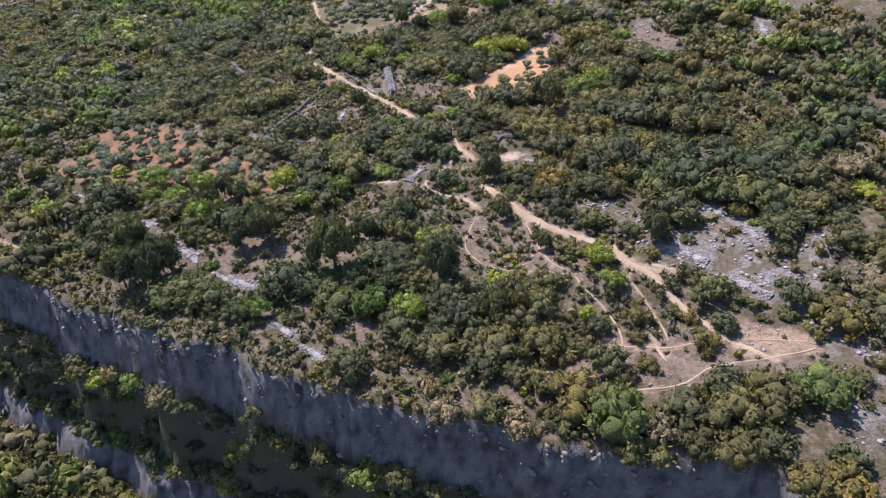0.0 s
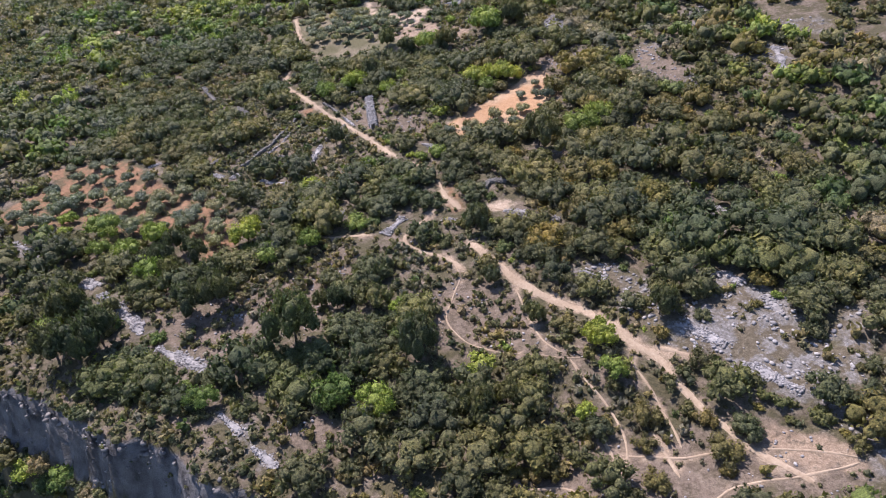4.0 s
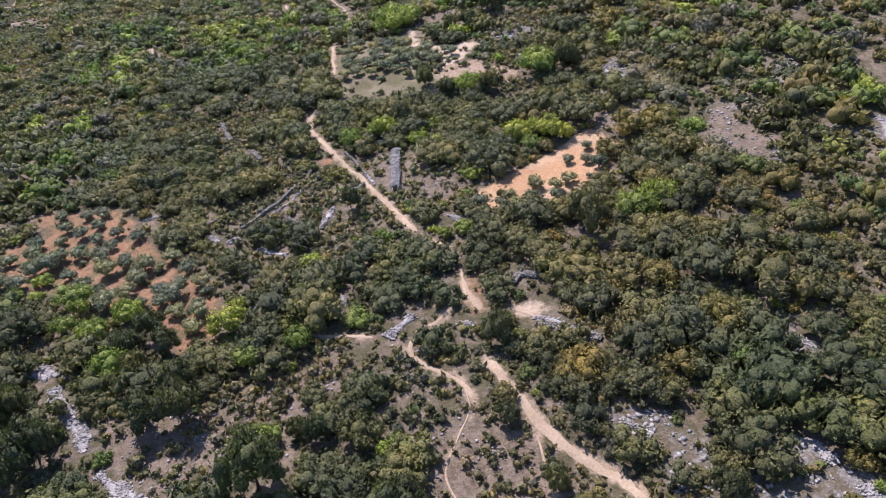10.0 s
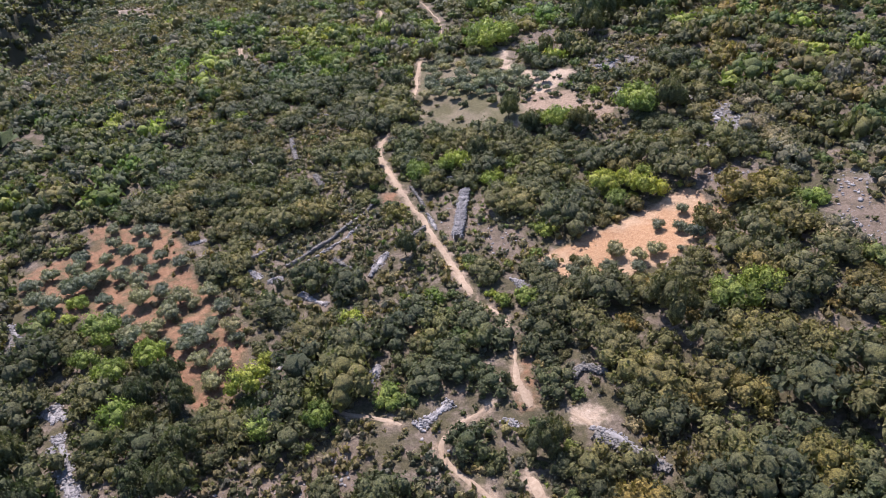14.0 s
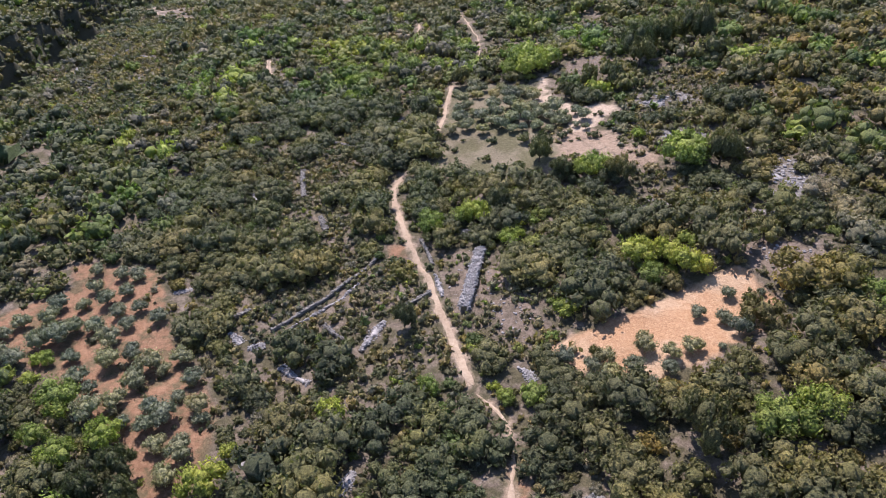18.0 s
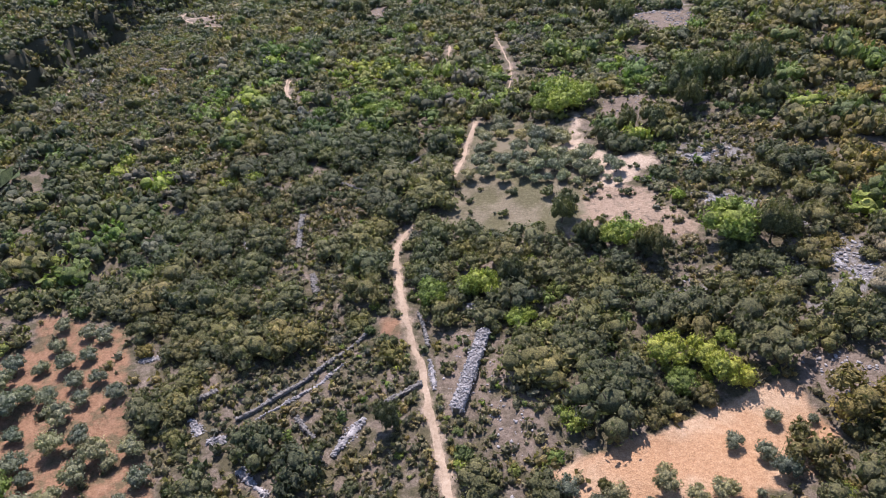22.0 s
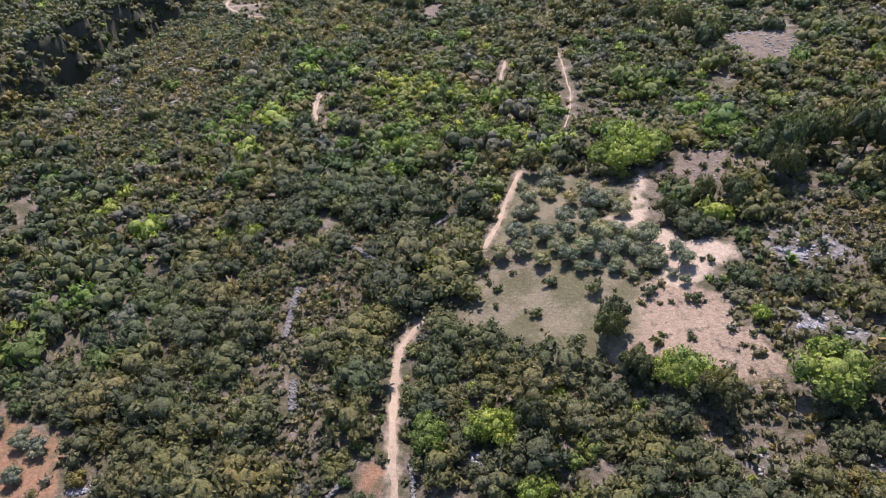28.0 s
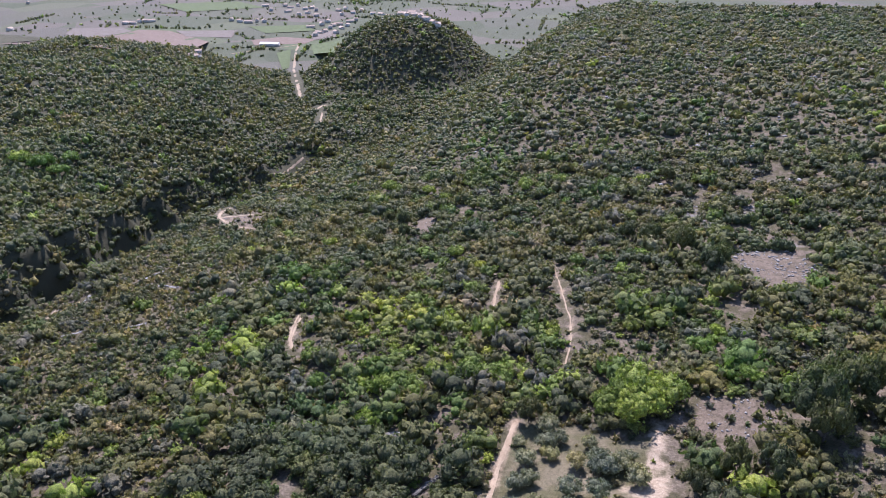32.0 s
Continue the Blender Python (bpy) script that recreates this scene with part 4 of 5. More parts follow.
def wall(kind, half, tall, line):
    """A wall or heap along a line: a solid core and the stones piled over it."""
    WALL_LINES.append((half, line))
    r = np.random.default_rng(len(WALL_LINES))
    name, label, category = SAID[kind]
    pts, core_v, core_f = [], [], []
    run = 0
    for (ax, ay), (bx, by) in zip(line, line[1:]):
        n = math.hypot(bx - ax, by - ay)
        dx, dy = (bx - ax) / n, (by - ay) / n
        count = int(n * half * (40 if kind == "heap" else 46)) + 4
        for _ in range(count):
            s, o = r.random() * n, (2 * r.random() - 1)
            shape = (1 - o * o) ** 0.6 if kind == "heap" else (1.0 if abs(o) < 0.8 else 0.6 * r.random() + 0.2)
            swell = 0.7 + 0.4 * math.sin(run + s * 1.3) if kind == "heap" else 0.98 + 0.04 * math.sin(run + s * 2.1)
            wide = half * (0.75 + 0.35 * math.sin(0.9 * (run + s) + len(WALL_LINES))) if kind == "heap" else half
            wide = wide * (0.85 + 0.3 * r.random())
            x, y = ax + dx * s - dy * o * wide, ay + dy * s + dx * o * wide
            pts.append((x, y, tall * shape * swell * ((0.8 + 0.25 * r.random()) if kind == "heap" else (0.86 + 0.14 * r.random())) - 0.05))
        m = max(2, int(n / 1.0))
        for k in range(m + 1):
            s = n * k / m
            thin = 0.55 if k in (0, m) else 1.0
            wide = thin * half * ((0.7 + 0.3 * math.sin(0.9 * (run + s) + len(WALL_LINES))) if kind == "heap" else 0.92)
            crest = (0.55 + 0.2 * r.random()) * thin if kind == "heap" else 0.74 + 0.12 * r.random()
            outline = ((-0.95, -0.5), (-0.45, 0.8), (0.45, 0.8), (0.95, -0.5)) if kind == "heap" else ((-0.98, -0.5), (-0.85, 1), (0.85, 1), (0.98, -0.5))
            for o, h in outline:
                core_v.append((ax + dx * s - dy * o * wide, ay + dy * s + dx * o * wide, (h * crest if h > 0 else h) * tall))
        base = len(core_v) - 4 * (m + 1)
        for k in range(m):
            q = base + 4 * k
            core_f += [(q + i, q + i + 1, q + i + 5, q + i + 4) for i in range(3)]
        core_f += [(base, base + 1, base + 2, base + 3), (base + 4 * m + 3, base + 4 * m + 2, base + 4 * m + 1, base + 4 * m)]
        run += n
    cx, cy = line[len(line) // 2]
    cz = float(height(cx, cy))
    top = new(name)
    top.location = (cx, cy, cz)
    tagged(top, label, category, "dry stone walls and heaps")
    pts, core_v = np.array(pts), np.array(core_v)
    for a in (pts, core_v):
        a[:, 2] += height(a[:, 0], a[:, 1])
        a -= (cx, cy, cz)
    v, f = stones(r, pts, 0.07 + 0.16 * r.random(len(pts)) ** 2.2 + (0.05 if kind == "low" else 0.02))
    mat = ROCK if kind != "low" else WALLSTONE
    part("core", mesh_of("core", core_v, np.array(core_f), mat), top)
    tagged(part("stonework", mesh_of("stonework", v, f, mat), top), kind="stuff")


wall('thick', 1.15, 1.4, [(32.3, 165), (33.1, 171.7), (34.5, 182.7)])
wall('low', 0.3, 0.6, [(0.3, 160.9), (3.2, 163.9), (7.8, 169.6), (11.5, 175.3), (14.9, 180.8)])
wall('heap', 0.35, 0.35, [(3.2, 161.4), (7.1, 165.8), (10.3, 169.3), (13.2, 174.4)])
wall('heap', 1, 0.5, [(16.3, 156.4), (17.6, 159.9), (19.2, 163.3)])
wall('heap', 0.9, 0.4, [(-6.6, 160.2), (-3.9, 157.9)])
wall('heap', 0.8, 0.4, [(-2.5, 156.6), (0.3, 157.4)])
wall('heap', 0.8, 0.4, [(4, 152.9), (6.8, 151), (9.7, 149.3)])
wall('low', 0.4, 0.6, [(9, 162.5), (11.3, 160.3), (13, 159.2)])
wall('low', 0.4, 0.7, [(20.6, 165.3), (23.7, 168.5), (26.2, 170.9)])
wall('low', 0.5, 0.6, [(-7.4, 163.9), (-4.9, 166.1)])
wall('heap', 0.55, 0.3, [(26.5, 176.1), (27.6, 172.8), (28.4, 169.7)])
wall('low', 0.3, 0.5, [(22.8, 186.6), (24.4, 183), (25.8, 178.9)])
wall('heap', 0.7, 0.3, [(-21.4, 171.3), (-18.4, 172.8)])
wall('heap', 0.9, 0.5, [(29.6, 188.8), (32.9, 189.9)])
wall('low', 0.6, 0.5, [(0.3, 196.9), (2.9, 191.3)])
wall('low', 0.6, 0.5, [(-8.9, 218.1), (-7.2, 211.4), (-5.4, 205.4)])
wall('low', 0.6, 0.7, [(-4.1, 232), (1.7, 228.7), (7.2, 226), (12.1, 223.8)])
wall('heap', 0.9, 0.4, [(41.8, 152.1), (43.7, 149.7)])
wall('heap', 0.9, 0.5, [(18.3, 129.8), (19.6, 133.6)])
wall('heap', 1.2, 0.5, [(25.8, 120.9), (28.2, 123.1), (30.6, 125.4)])
wall('low', 0.8, 0.6, [(49.4, 117.9), (52.3, 115.6), (54.9, 113.8), (57.5, 111.4)])
wall('low', 0.7, 0.6, [(48, 128.1), (49.6, 130), (53.2, 128.7)])
wall('heap', 0.7, 0.3, [(41.1, 152.3), (43.5, 151.2)])
wall('heap', 0.6, 0.3, [(3.7, 133.9), (5, 135.7)])
wall('heap', 0.7, 0.3, [(37.5, 121.8), (39.8, 120.2)])
wall('heap', 0.9, 0.3, [(69.2, 115), (70.7, 111.6)])
wall('heap', 1.2, 0.3, [(-32.5, 128.8), (-27.5, 126.2)])
wall('heap', 1, 0.3, [(-26.3, 121), (-21.4, 114.9)])
wall('heap', 0.6, 0.3, [(29.4, 188.4), (34.9, 188.3)])
wall('low', 0.4, 0.5, [(10.3, 241.4), (13, 247)])
wall('low', 0.4, 0.5, [(-39.4, 217.9), (-36.5, 220.9)])
wall('heap', 0.7, 0.3, [(-0.3, 256.4), (4, 257.7)])
wall('heap', 0.8, 0.3, [(-22.5, 117.3), (-18.2, 109.5)])
wall('heap', 1, 0.3, [(-12.5, 103.1), (-7.9, 96.9)])
wall('heap', 0.8, 0.3, [(-5.7, 87), (-2.6, 82.4)])
wall('heap', 0.8, 0.3, [(-1.5, 79.7), (1.7, 75)])
wall('heap', 0.8, 0.3, [(-12.5, 103.5), (-7.8, 97)])
wall('heap', 0.7, 0.3, [(-19.8, 114.5), (-18.1, 110)])
wall('heap', 0.8, 0.3, [(-47, 148.7), (-42.6, 144.7)])
wall('heap', 1, 0.3, [(73.5, 88.9), (76.5, 87.8), (76.7, 83.9)])
wall('heap', 1.2, 0.3, [(54.6, 96.6), (57.8, 93.3)])
wall('heap', 1.2, 0.3, [(63.3, 79.3), (65.3, 76.3), (67.2, 73.8)])
wall('heap', 1.3, 0.3, [(67.2, 70), (69.8, 66), (71.3, 62.7)])
wall('heap', 1, 0.3, [(78.3, 80.9), (78.3, 76)])
wall('heap', 1.2, 0.3, [(132.1, 153.5), (124.6, 139.8)])
wall('heap', 0.9, 0.3, [(84.2, 104.3), (85.3, 101.3)])
wall('heap', 0.8, 0.3, [(80.2, 98.1), (81.9, 96.1)])
wall('heap', 1, 0.3, [(72.2, 241.4), (77.3, 239.6)])
wall('heap', 1, 0.3, [(73.6, 221.4), (77.4, 222.3)])
wall('heap', 1, 0.3, [(90, 204.4), (92.5, 199.9), (94.5, 196.3)])
wall('heap', 1, 0.3, [(-30.2, 129.5), (-26.2, 126.1)])
wall('heap', 1, 0.3, [(-26.3, 123.4), (-20.6, 114.8), (-18.6, 110.9)])
wall('heap', 1.1, 0.3, [(-15.7, 105.5), (-11.1, 100.5), (-8.7, 97.8)])
wall('low', 0.5, 0.5, [(-71.7, 247.4), (-69.3, 250)])
wall('heap', 0.8, 0.3, [(49.1, 119.3), (53.5, 116.4), (56.9, 112.9)])
wall('heap', 0.7, 0.3, [(-109.7, 321), (-107.5, 329.1), (-107.3, 340.4)])
wall('heap', 0.6, 0.3, [(-103.4, 318.4), (-92.9, 318.7)])
wall('heap', 0.6, 0.3, [(-114.1, 300.9), (-117.4, 308.6)])
wall('heap', 0.6, 0.3, [(-102.5, 281.8), (-99.9, 286.9)])
wall('heap', 0.6, 0.3, [(-88.2, 289.3), (-84.4, 293.2)])
wall('heap', 0.6, 0.3, [(-18.6, 208.3), (-15.6, 204.5)])


# ---------------------------------------------------------------- scrub by species
HEATH = False
WOOD = False


def cover(x, y):
    """How closely the scrub stands, 0 to 1."""
    c = 0.84 + 0.1 * smooth(170, 260, y) + 0.16 * bumps(x, y, 11, 60) - 0.22 * smooth(30, 90, x) * smooth(340, 420, y)
    if WOOD:
        return np.where(gorge_wood(x, y) > 0.4, 1.0, 0.0)
    if HEATH:
        c = 0.85 - 0.48 * (zone_distance("bare", x, y) < 0) - 0.55 * (zone_distance("rocky", x, y) < 0) - 0.8 * (zone_distance("grass", x, y) < 0)
        for name, share in (("red", 0.16), ("sand", 0.02), ("white", 0.02), ("clear", 0.10)):
            c = np.where(zone_distance(name, x, y) < 0.8, share, c)
        return c
    c = c - (0.68 - 0.08 * smooth(200, 260, y)) * (1 - smooth(-3, 4, zone_distance("low", x, y)))
    c = c - 0.45 * smooth(0.35, 0.8, bumps(x, y, 13, 55)) * (y < 420)
    c = c - 0.75 * smooth(0.1, 0.6, bumps(x, y, 23, 15)) * (1 - 0.5 * smooth(210, 330, y))
    c = c - 0.52 * (1 - smooth(-4, 5, zone_distance("rocky", x, y)))
    c = c - 0.82 * (1 - smooth(-3, 3, zone_distance("bare", x, y)))
    for name in ("red", "sand", "grass", "white", "clear"):
        c = np.where(zone_distance(name, x, y) < 1.2, 0, c)
    rd, rs, _ = to_line(x, y, RIM)
    c = np.where((rd * rs > 0) & (rd * rs < 14.5) & (y < 235), 0, c)
    # fields of the plain
    edge = plain_edge(x)
    c = np.where((y > edge + 100) & (castle(x, y) < 0.12), 0, c)
    return c


def scatter(n, x0, x1, y0, y1, r_lo, r_hi, gap, power=1.8):
    """Random places for plants, larger ones first."""
    r = r_lo + (r_hi - r_lo) * np.sort(rng.random(n) ** power)[::-1]
    x, y = x0 + (x1 - x0) * rng.random(n), y0 + (y1 - y0) * rng.random(n)
    slope = np.hypot(height(x + 1, y) - height(x - 1, y), height(x, y + 1) - height(x, y - 1)) / 2
    chance = cover(x, y)
    if not HEATH and not WOOD:
        chance = np.where(chance < 0.6, np.clip(chance, 0, 1) ** 2 / 0.6, chance)
        r = np.maximum(r * (0.95 + 0.3 * bumps(x, y, 17, 45)), 0.7)
    ok = (rng.random(n) < chance) & (track_distance(x, y) > ((0.7 * r - 0.3) if HEATH else np.where((y > 118) & (y < 160), 0.5, 0.9) * r + 0.2) + 1.4 * (y > 380)) & (slope < 0.9 + 1.5 * smooth(180, 260, y) + 7.0 * WOOD)
    if not HEATH:
        for name in ("red", "sand", "grass", "white", "clear"):
            ok &= zone_distance(name, x, y) > 0.8 * r + 0.3
        ok &= zone_distance("bare", x, y) > 0.5 * r - 1.6 - 3.0 * (rng.random(n) < np.where(y > 250, 0.6, 0.3))
    for half, line in WALL_LINES:
        p = np.array(line)
        close = np.flatnonzero((abs(x - p[:, 0].mean()) < 40) & (abs(y - p[:, 1].mean()) < 40))
        ok[close] &= to_line(x[close], y[close], line)[0] > half + 0.55 * r[close]
    out = []
    for a, b, c in zip(x[ok], y[ok], r[ok]):
        if taken.free(a, b, c, gap):
            taken.add(a, b, c)
            out.append((a, b, c))
    return np.array(out)


def species(x, y):
    """Index of the plant that grows there: oak, kermes, bright, grey."""
    k = rng.random(len(x))
    warm = 0.12 + 0.5 * smooth(20, 90, x) * (1 - smooth(260, 420, y))
    out = np.where(k < warm, 1, 0)
    lush = np.exp(-((x - 45) / 35) ** 2 - ((y - 185) / 35) ** 2) * 0.3 + 0.03 * (1 - smooth(300, 360, y)) + np.exp(-((x + 10) / 50) ** 2 - ((y - 290) / 28) ** 2) * 0.35 + 0.03 * (1 - 0.7 * smooth(320, 380, y))
    out = np.where(rng.random(len(x)) < lush, 2, out)
    leafy = 0.13 - 0.09 * smooth(300, 380, y) + 0.32 * np.exp(-((x + 10) / 55) ** 2 - ((y - 430) / 45) ** 2) + 0.5 * np.exp(-((x - 55) / 30) ** 2 - ((y - 178) / 22) ** 2) + 0.3 * np.exp(-((x - 5) / 60) ** 2 - ((y - 285) / 45) ** 2) + 0.3 * np.exp(-((x - 15) / 25) ** 2 - ((y - 132) / 16) ** 2)
    out = np.where((rng.random(len(x)) < leafy) & (out < 2), 5, out)
    return np.where(rng.random(len(x)) < 0.10, 3, out)


KINDS = [("oak", "holm_oak_scrub", "dense dark green holm oak scrub on the hillside"),
         ("kermes", "kermes_oak_scrub", "olive-brown kermes oak scrub on the stony slope"),
         ("bright", "spring_scrub", "fresh yellow-green scrub in spring leaf"),
         ("grey", "grey_heath", "grey-green rosemary and heath between the oaks"),
         ("heath", "olive_heath", "low olive-brown heath and dry grass on open ground"),
         ("fresh", "young_oak_scrub", "mid-green young oak scrub in new leaf")]
for kind, x, y, r in TREE_ROWS:
    taken.add(x, y, r * 0.9)
near = scatter(42000, -130, 140, 30, 330, 0.8, 4.3, 0.60, 2.1)
large = np.flatnonzero((near[:, 2] > 1.9) & (near[:, 0] > -30) & (near[:, 0] < 95) & (near[:, 1] > 60) & (near[:, 1] < 250))
kept = np.ones(len(near), bool)
kept[large[:290]] = False
single_oaks = near[~kept]
near = near[kept]
mid = scatter(60000, -330, 230, 330, 690, 1.2, 4.0, 0.56, 1.9)
side = scatter(7000, -330, -130, 170, 330, 1.3, 3.4, 0.62, 1.3)
side2 = scatter(5000, 140, 240, 60, 330, 1.3, 3.4, 0.66, 1.3)
south = scatter(900, -130, 140, -60, 30, 1.2, 3.0, 0.75, 1.3)
west = scatter(900, -330, -130, -60, 170, 1.3, 3.2, 0.75, 1.3)
far = scatter(30000, -560, 260, 690, 930, 1.7, 3.7, 0.50, 1.3)
far2 = scatter(13000, -620, -330, 300, 690, 1.9, 4.0, 0.64, 1.2)
WOOD = True
walls_wood = scatter(26000, -320, -105, 190, 560, 1.5, 3.6, 0.46, 1.3)
south_wood = np.concatenate([scatter(16000, -140, 75, -30, 150, 1.1, 2.8, 0.44, 1.3), scatter(14000, -60, 78, 15, 125, 0.8, 1.9, 0.5, 1.3)])
WOOD = False
side = np.concatenate([side, west, walls_wood, south_wood])
HEATH = True
tufts = [scatter(16000, -70, 130, 40, 300, 0.35, 1.25, 0.60, 1.6)]
for poly in ZONES["low"]:
    q = np.array(poly)
    n = int(np.ptp(q[:, 0]) * np.ptp(q[:, 1]) * 0.65)
    tufts.append(scatter(min(n, 6500), q[:, 0].min() - 2, q[:, 0].max() + 2, q[:, 1].min() - 2, q[:, 1].max() + 2, 0.45, 1.5 if q[:, 1].mean() > 220 else 1.15, 0.52, 1.2))
tufts = np.concatenate([q for q in tufts if len(q)])
HEATH = False
cliff_plants = []
qx, qy = -70 + 150 * rng.random(9000), 20 + 120 * rng.random(9000)
qd, qs, _ = to_line(qx, qy, RIM)
for x, y in zip(qx[(qd * qs > 0.5) & (qd * qs < 12)], qy[(qd * qs > 0.5) & (qd * qs < 12)]):
    r = 0.3 + 1.2 * rng.random() ** 3
    if taken.free(x, y, r, 1.15):
        taken.add(x, y, r)
        cliff_plants.append((x, y, r, 0.8))
planted("cliff_shrubs", cliff_plants, SHAPES["mid"], LEAF["oak"], "small dark shrubs rooted in the limestone cliff", "shrubs")
everything = np.concatenate([near, mid, side, side2, south, far, far2])
ex, ey = everything[:, 0], everything[:, 1]
close = (ex > -40) & (ex < 105) & (ey > 25) & (ey < 215)
distant = ~close & ((ey > 440) | (ex < -170) | (ex > 215))
# margins of the plan, away from the open slopes
margin = (ex < -85 - 1.3 * np.clip(ey - 225, 0, 900)) | (ex > 75 + 0.36 * (ey - 162)) & (ey > 330) | (ex > 60 + 1.2 * ey) | (ex < -60) & (ey < 100) | (ey < 25)
for spots, shape in ((everything[close], "near"), (everything[~close & ~distant & ~margin], "mid"), (everything[distant & ~margin], "far"), (everything[margin & ~close], "bulk"), (tufts, "tuft")):
    kind = species(spots[:, 0], spots[:, 1])
    if shape == "tuft":
        kind = np.where(rng.random(len(kind)) < 0.15, 3, np.where(rng.random(len(kind)) < 0.8, 4, kind))
    tall = 0.85 + 0.45 * rng.random(len(spots))
    tall = tall * (np.where(gorge_wood(spots[:, 0], spots[:, 1]) > 0.4, 1.15, 0.88) if shape in ("far", "bulk") else 1.0)
    rows = np.column_stack([spots, tall])
    for k, (leaf, name, label) in enumerate(KINDS):
        planted(name if shape != "tuft" else "low_" + name, rows[kind == k], SHAPES[shape], LEAF[leaf], label, "shrubs")
print("plants", len(near), len(mid), len(side), len(side2), len(south), len(far), len(far2), len(tufts))


# loose limestone on the stony slopes
def litter(n, kind, lo, hi, label):
    polys = ZONES[kind]
    pts = []
    for poly in polys:
        p = np.array(poly)
        area = 0.5 * abs(np.sum(p[:, 0] * np.roll(p[:, 1], 1) - p[:, 1] * np.roll(p[:, 0], 1)))
        k = min(int(area * n), 1200)
        x = p[:, 0].min() + np.ptp(p[:, 0]) * rng.random(4 * k)
        y = p[:, 1].min() + np.ptp(p[:, 1]) * rng.random(4 * k)
        clump = bumps(x, y, 21, 9) > -0.25
        d = inside(x, y, poly)
        x, y = x[(d < 0.5) & clump][:k], y[(d < 0.5) & clump][:k]
        pts += list(zip(x, y))
    pts = np.array(pts)
    pts = pts[track_distance(pts[:, 0], pts[:, 1]) > 0.2]
    size = lo + (hi - lo) * rng.random(len(pts)) ** 2.2
    p3 = np.column_stack([pts, height(pts[:, 0], pts[:, 1]) + size * 0.2])
    v, f = stones(rng, p3, size, 0.5)
    tagged(new("limestone_rocks", mesh_of("limestone_rocks", v, f, ROCK)), label, "rocks", kind="stuff")


litter(0.6, "rocky", 0.12, 0.5, "pale grey limestone rubble strewn over the slope")
litter(0.35, "bare", 0.10, 0.32, "small pale stones scattered on bare earth")

# darker than pale_limestone, to match the shade put into the cliff colour
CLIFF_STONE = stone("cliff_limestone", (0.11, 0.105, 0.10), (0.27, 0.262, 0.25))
# pale outcrops on the far hillside
ox, oy = -70 + 300 * rng.random(5000), 330 + 330 * rng.random(5000)
keep = bumps(ox, oy, 41, 26) > 0.45
ox, oy = ox[keep][:1900], oy[keep][:1900]
size = 0.4 + 1.3 * rng.random(len(ox)) ** 2
v, f = stones(rng, np.column_stack([ox, oy, height(ox, oy) + 0.1]), size, 0.45)
tagged(new("hillside_rocks", mesh_of("hillside_rocks", v, f, ROCK)), "pale limestone outcrops on the scrubby hillside", "rocks", kind="stuff")

# boulders along the lip of the gorge
lip = []
for (ax, ay), (bx, by) in zip(RIM[1:9], RIM[2:10]):
    n = int(math.hypot(bx - ax, by - ay) * 0.14)
    for _ in range(n):
        s, o = rng.random(), rng.normal() * 2.2
        d = math.hypot(bx - ax, by - ay)
        lip.append((ax + (bx - ax) * s - (by - ay) / d * o, ay + (by - ay) * s + (bx - ax) / d * o))
lip = np.array(lip)
size = 0.15 + 0.35 * rng.random(len(lip)) ** 2.5
v, f = stones(rng, np.column_stack([lip, height(lip[:, 0], lip[:, 1]) + 0.05 * size]), size, 0.5)
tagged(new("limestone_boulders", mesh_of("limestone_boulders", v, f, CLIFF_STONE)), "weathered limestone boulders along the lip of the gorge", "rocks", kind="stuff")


# broken ledges on the cliff
cx, cy = -70 + 150 * rng.random(60000), 20 + 120 * rng.random(60000)
d, side, _ = to_line(cx, cy, RIM)
g = d * side
hit = (g > -0.5) & (g < 6)
cx, cy = cx[hit], cy[hit]
steep = np.hypot(height(cx + 0.6, cy) - height(cx - 0.6, cy), height(cx, cy + 0.6) - height(cx, cy - 0.6)) / 1.2
cx, cy = cx[steep > 1.1][:900], cy[steep > 1.1][:900]
size = 0.15 + 0.4 * rng.random(len(cx)) ** 2.5
v, f = stones(rng, np.column_stack([cx, cy, height(cx, cy) + 0.05]), size, 0.55)
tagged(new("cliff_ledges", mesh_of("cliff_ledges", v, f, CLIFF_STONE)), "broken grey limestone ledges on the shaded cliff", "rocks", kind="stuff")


# ---------------------------------------------------------------- dirt tracks laid on the ground
def track_material(name, a, b, c):
    m, t, bs = nodes_of(name, 0.95)
    fine = tex_noise(t, 2.4, 7.0, 0.7)
    tone = ramp(t, fine, [(0.25, a), (0.55, b), (0.75, c)])
    t.links.new(mix(t, 1.0, tone, ramp(t, tex_noise(t, 0.25, 3.0), [(0.3, (0.8, 0.78, 0.75)), (0.7, (1.12, 1.12, 1.12))]), 'MULTIPLY'), bs.inputs["Base Color"])
    relief(t, bs, fine, 0.5, 0.1)
    return m


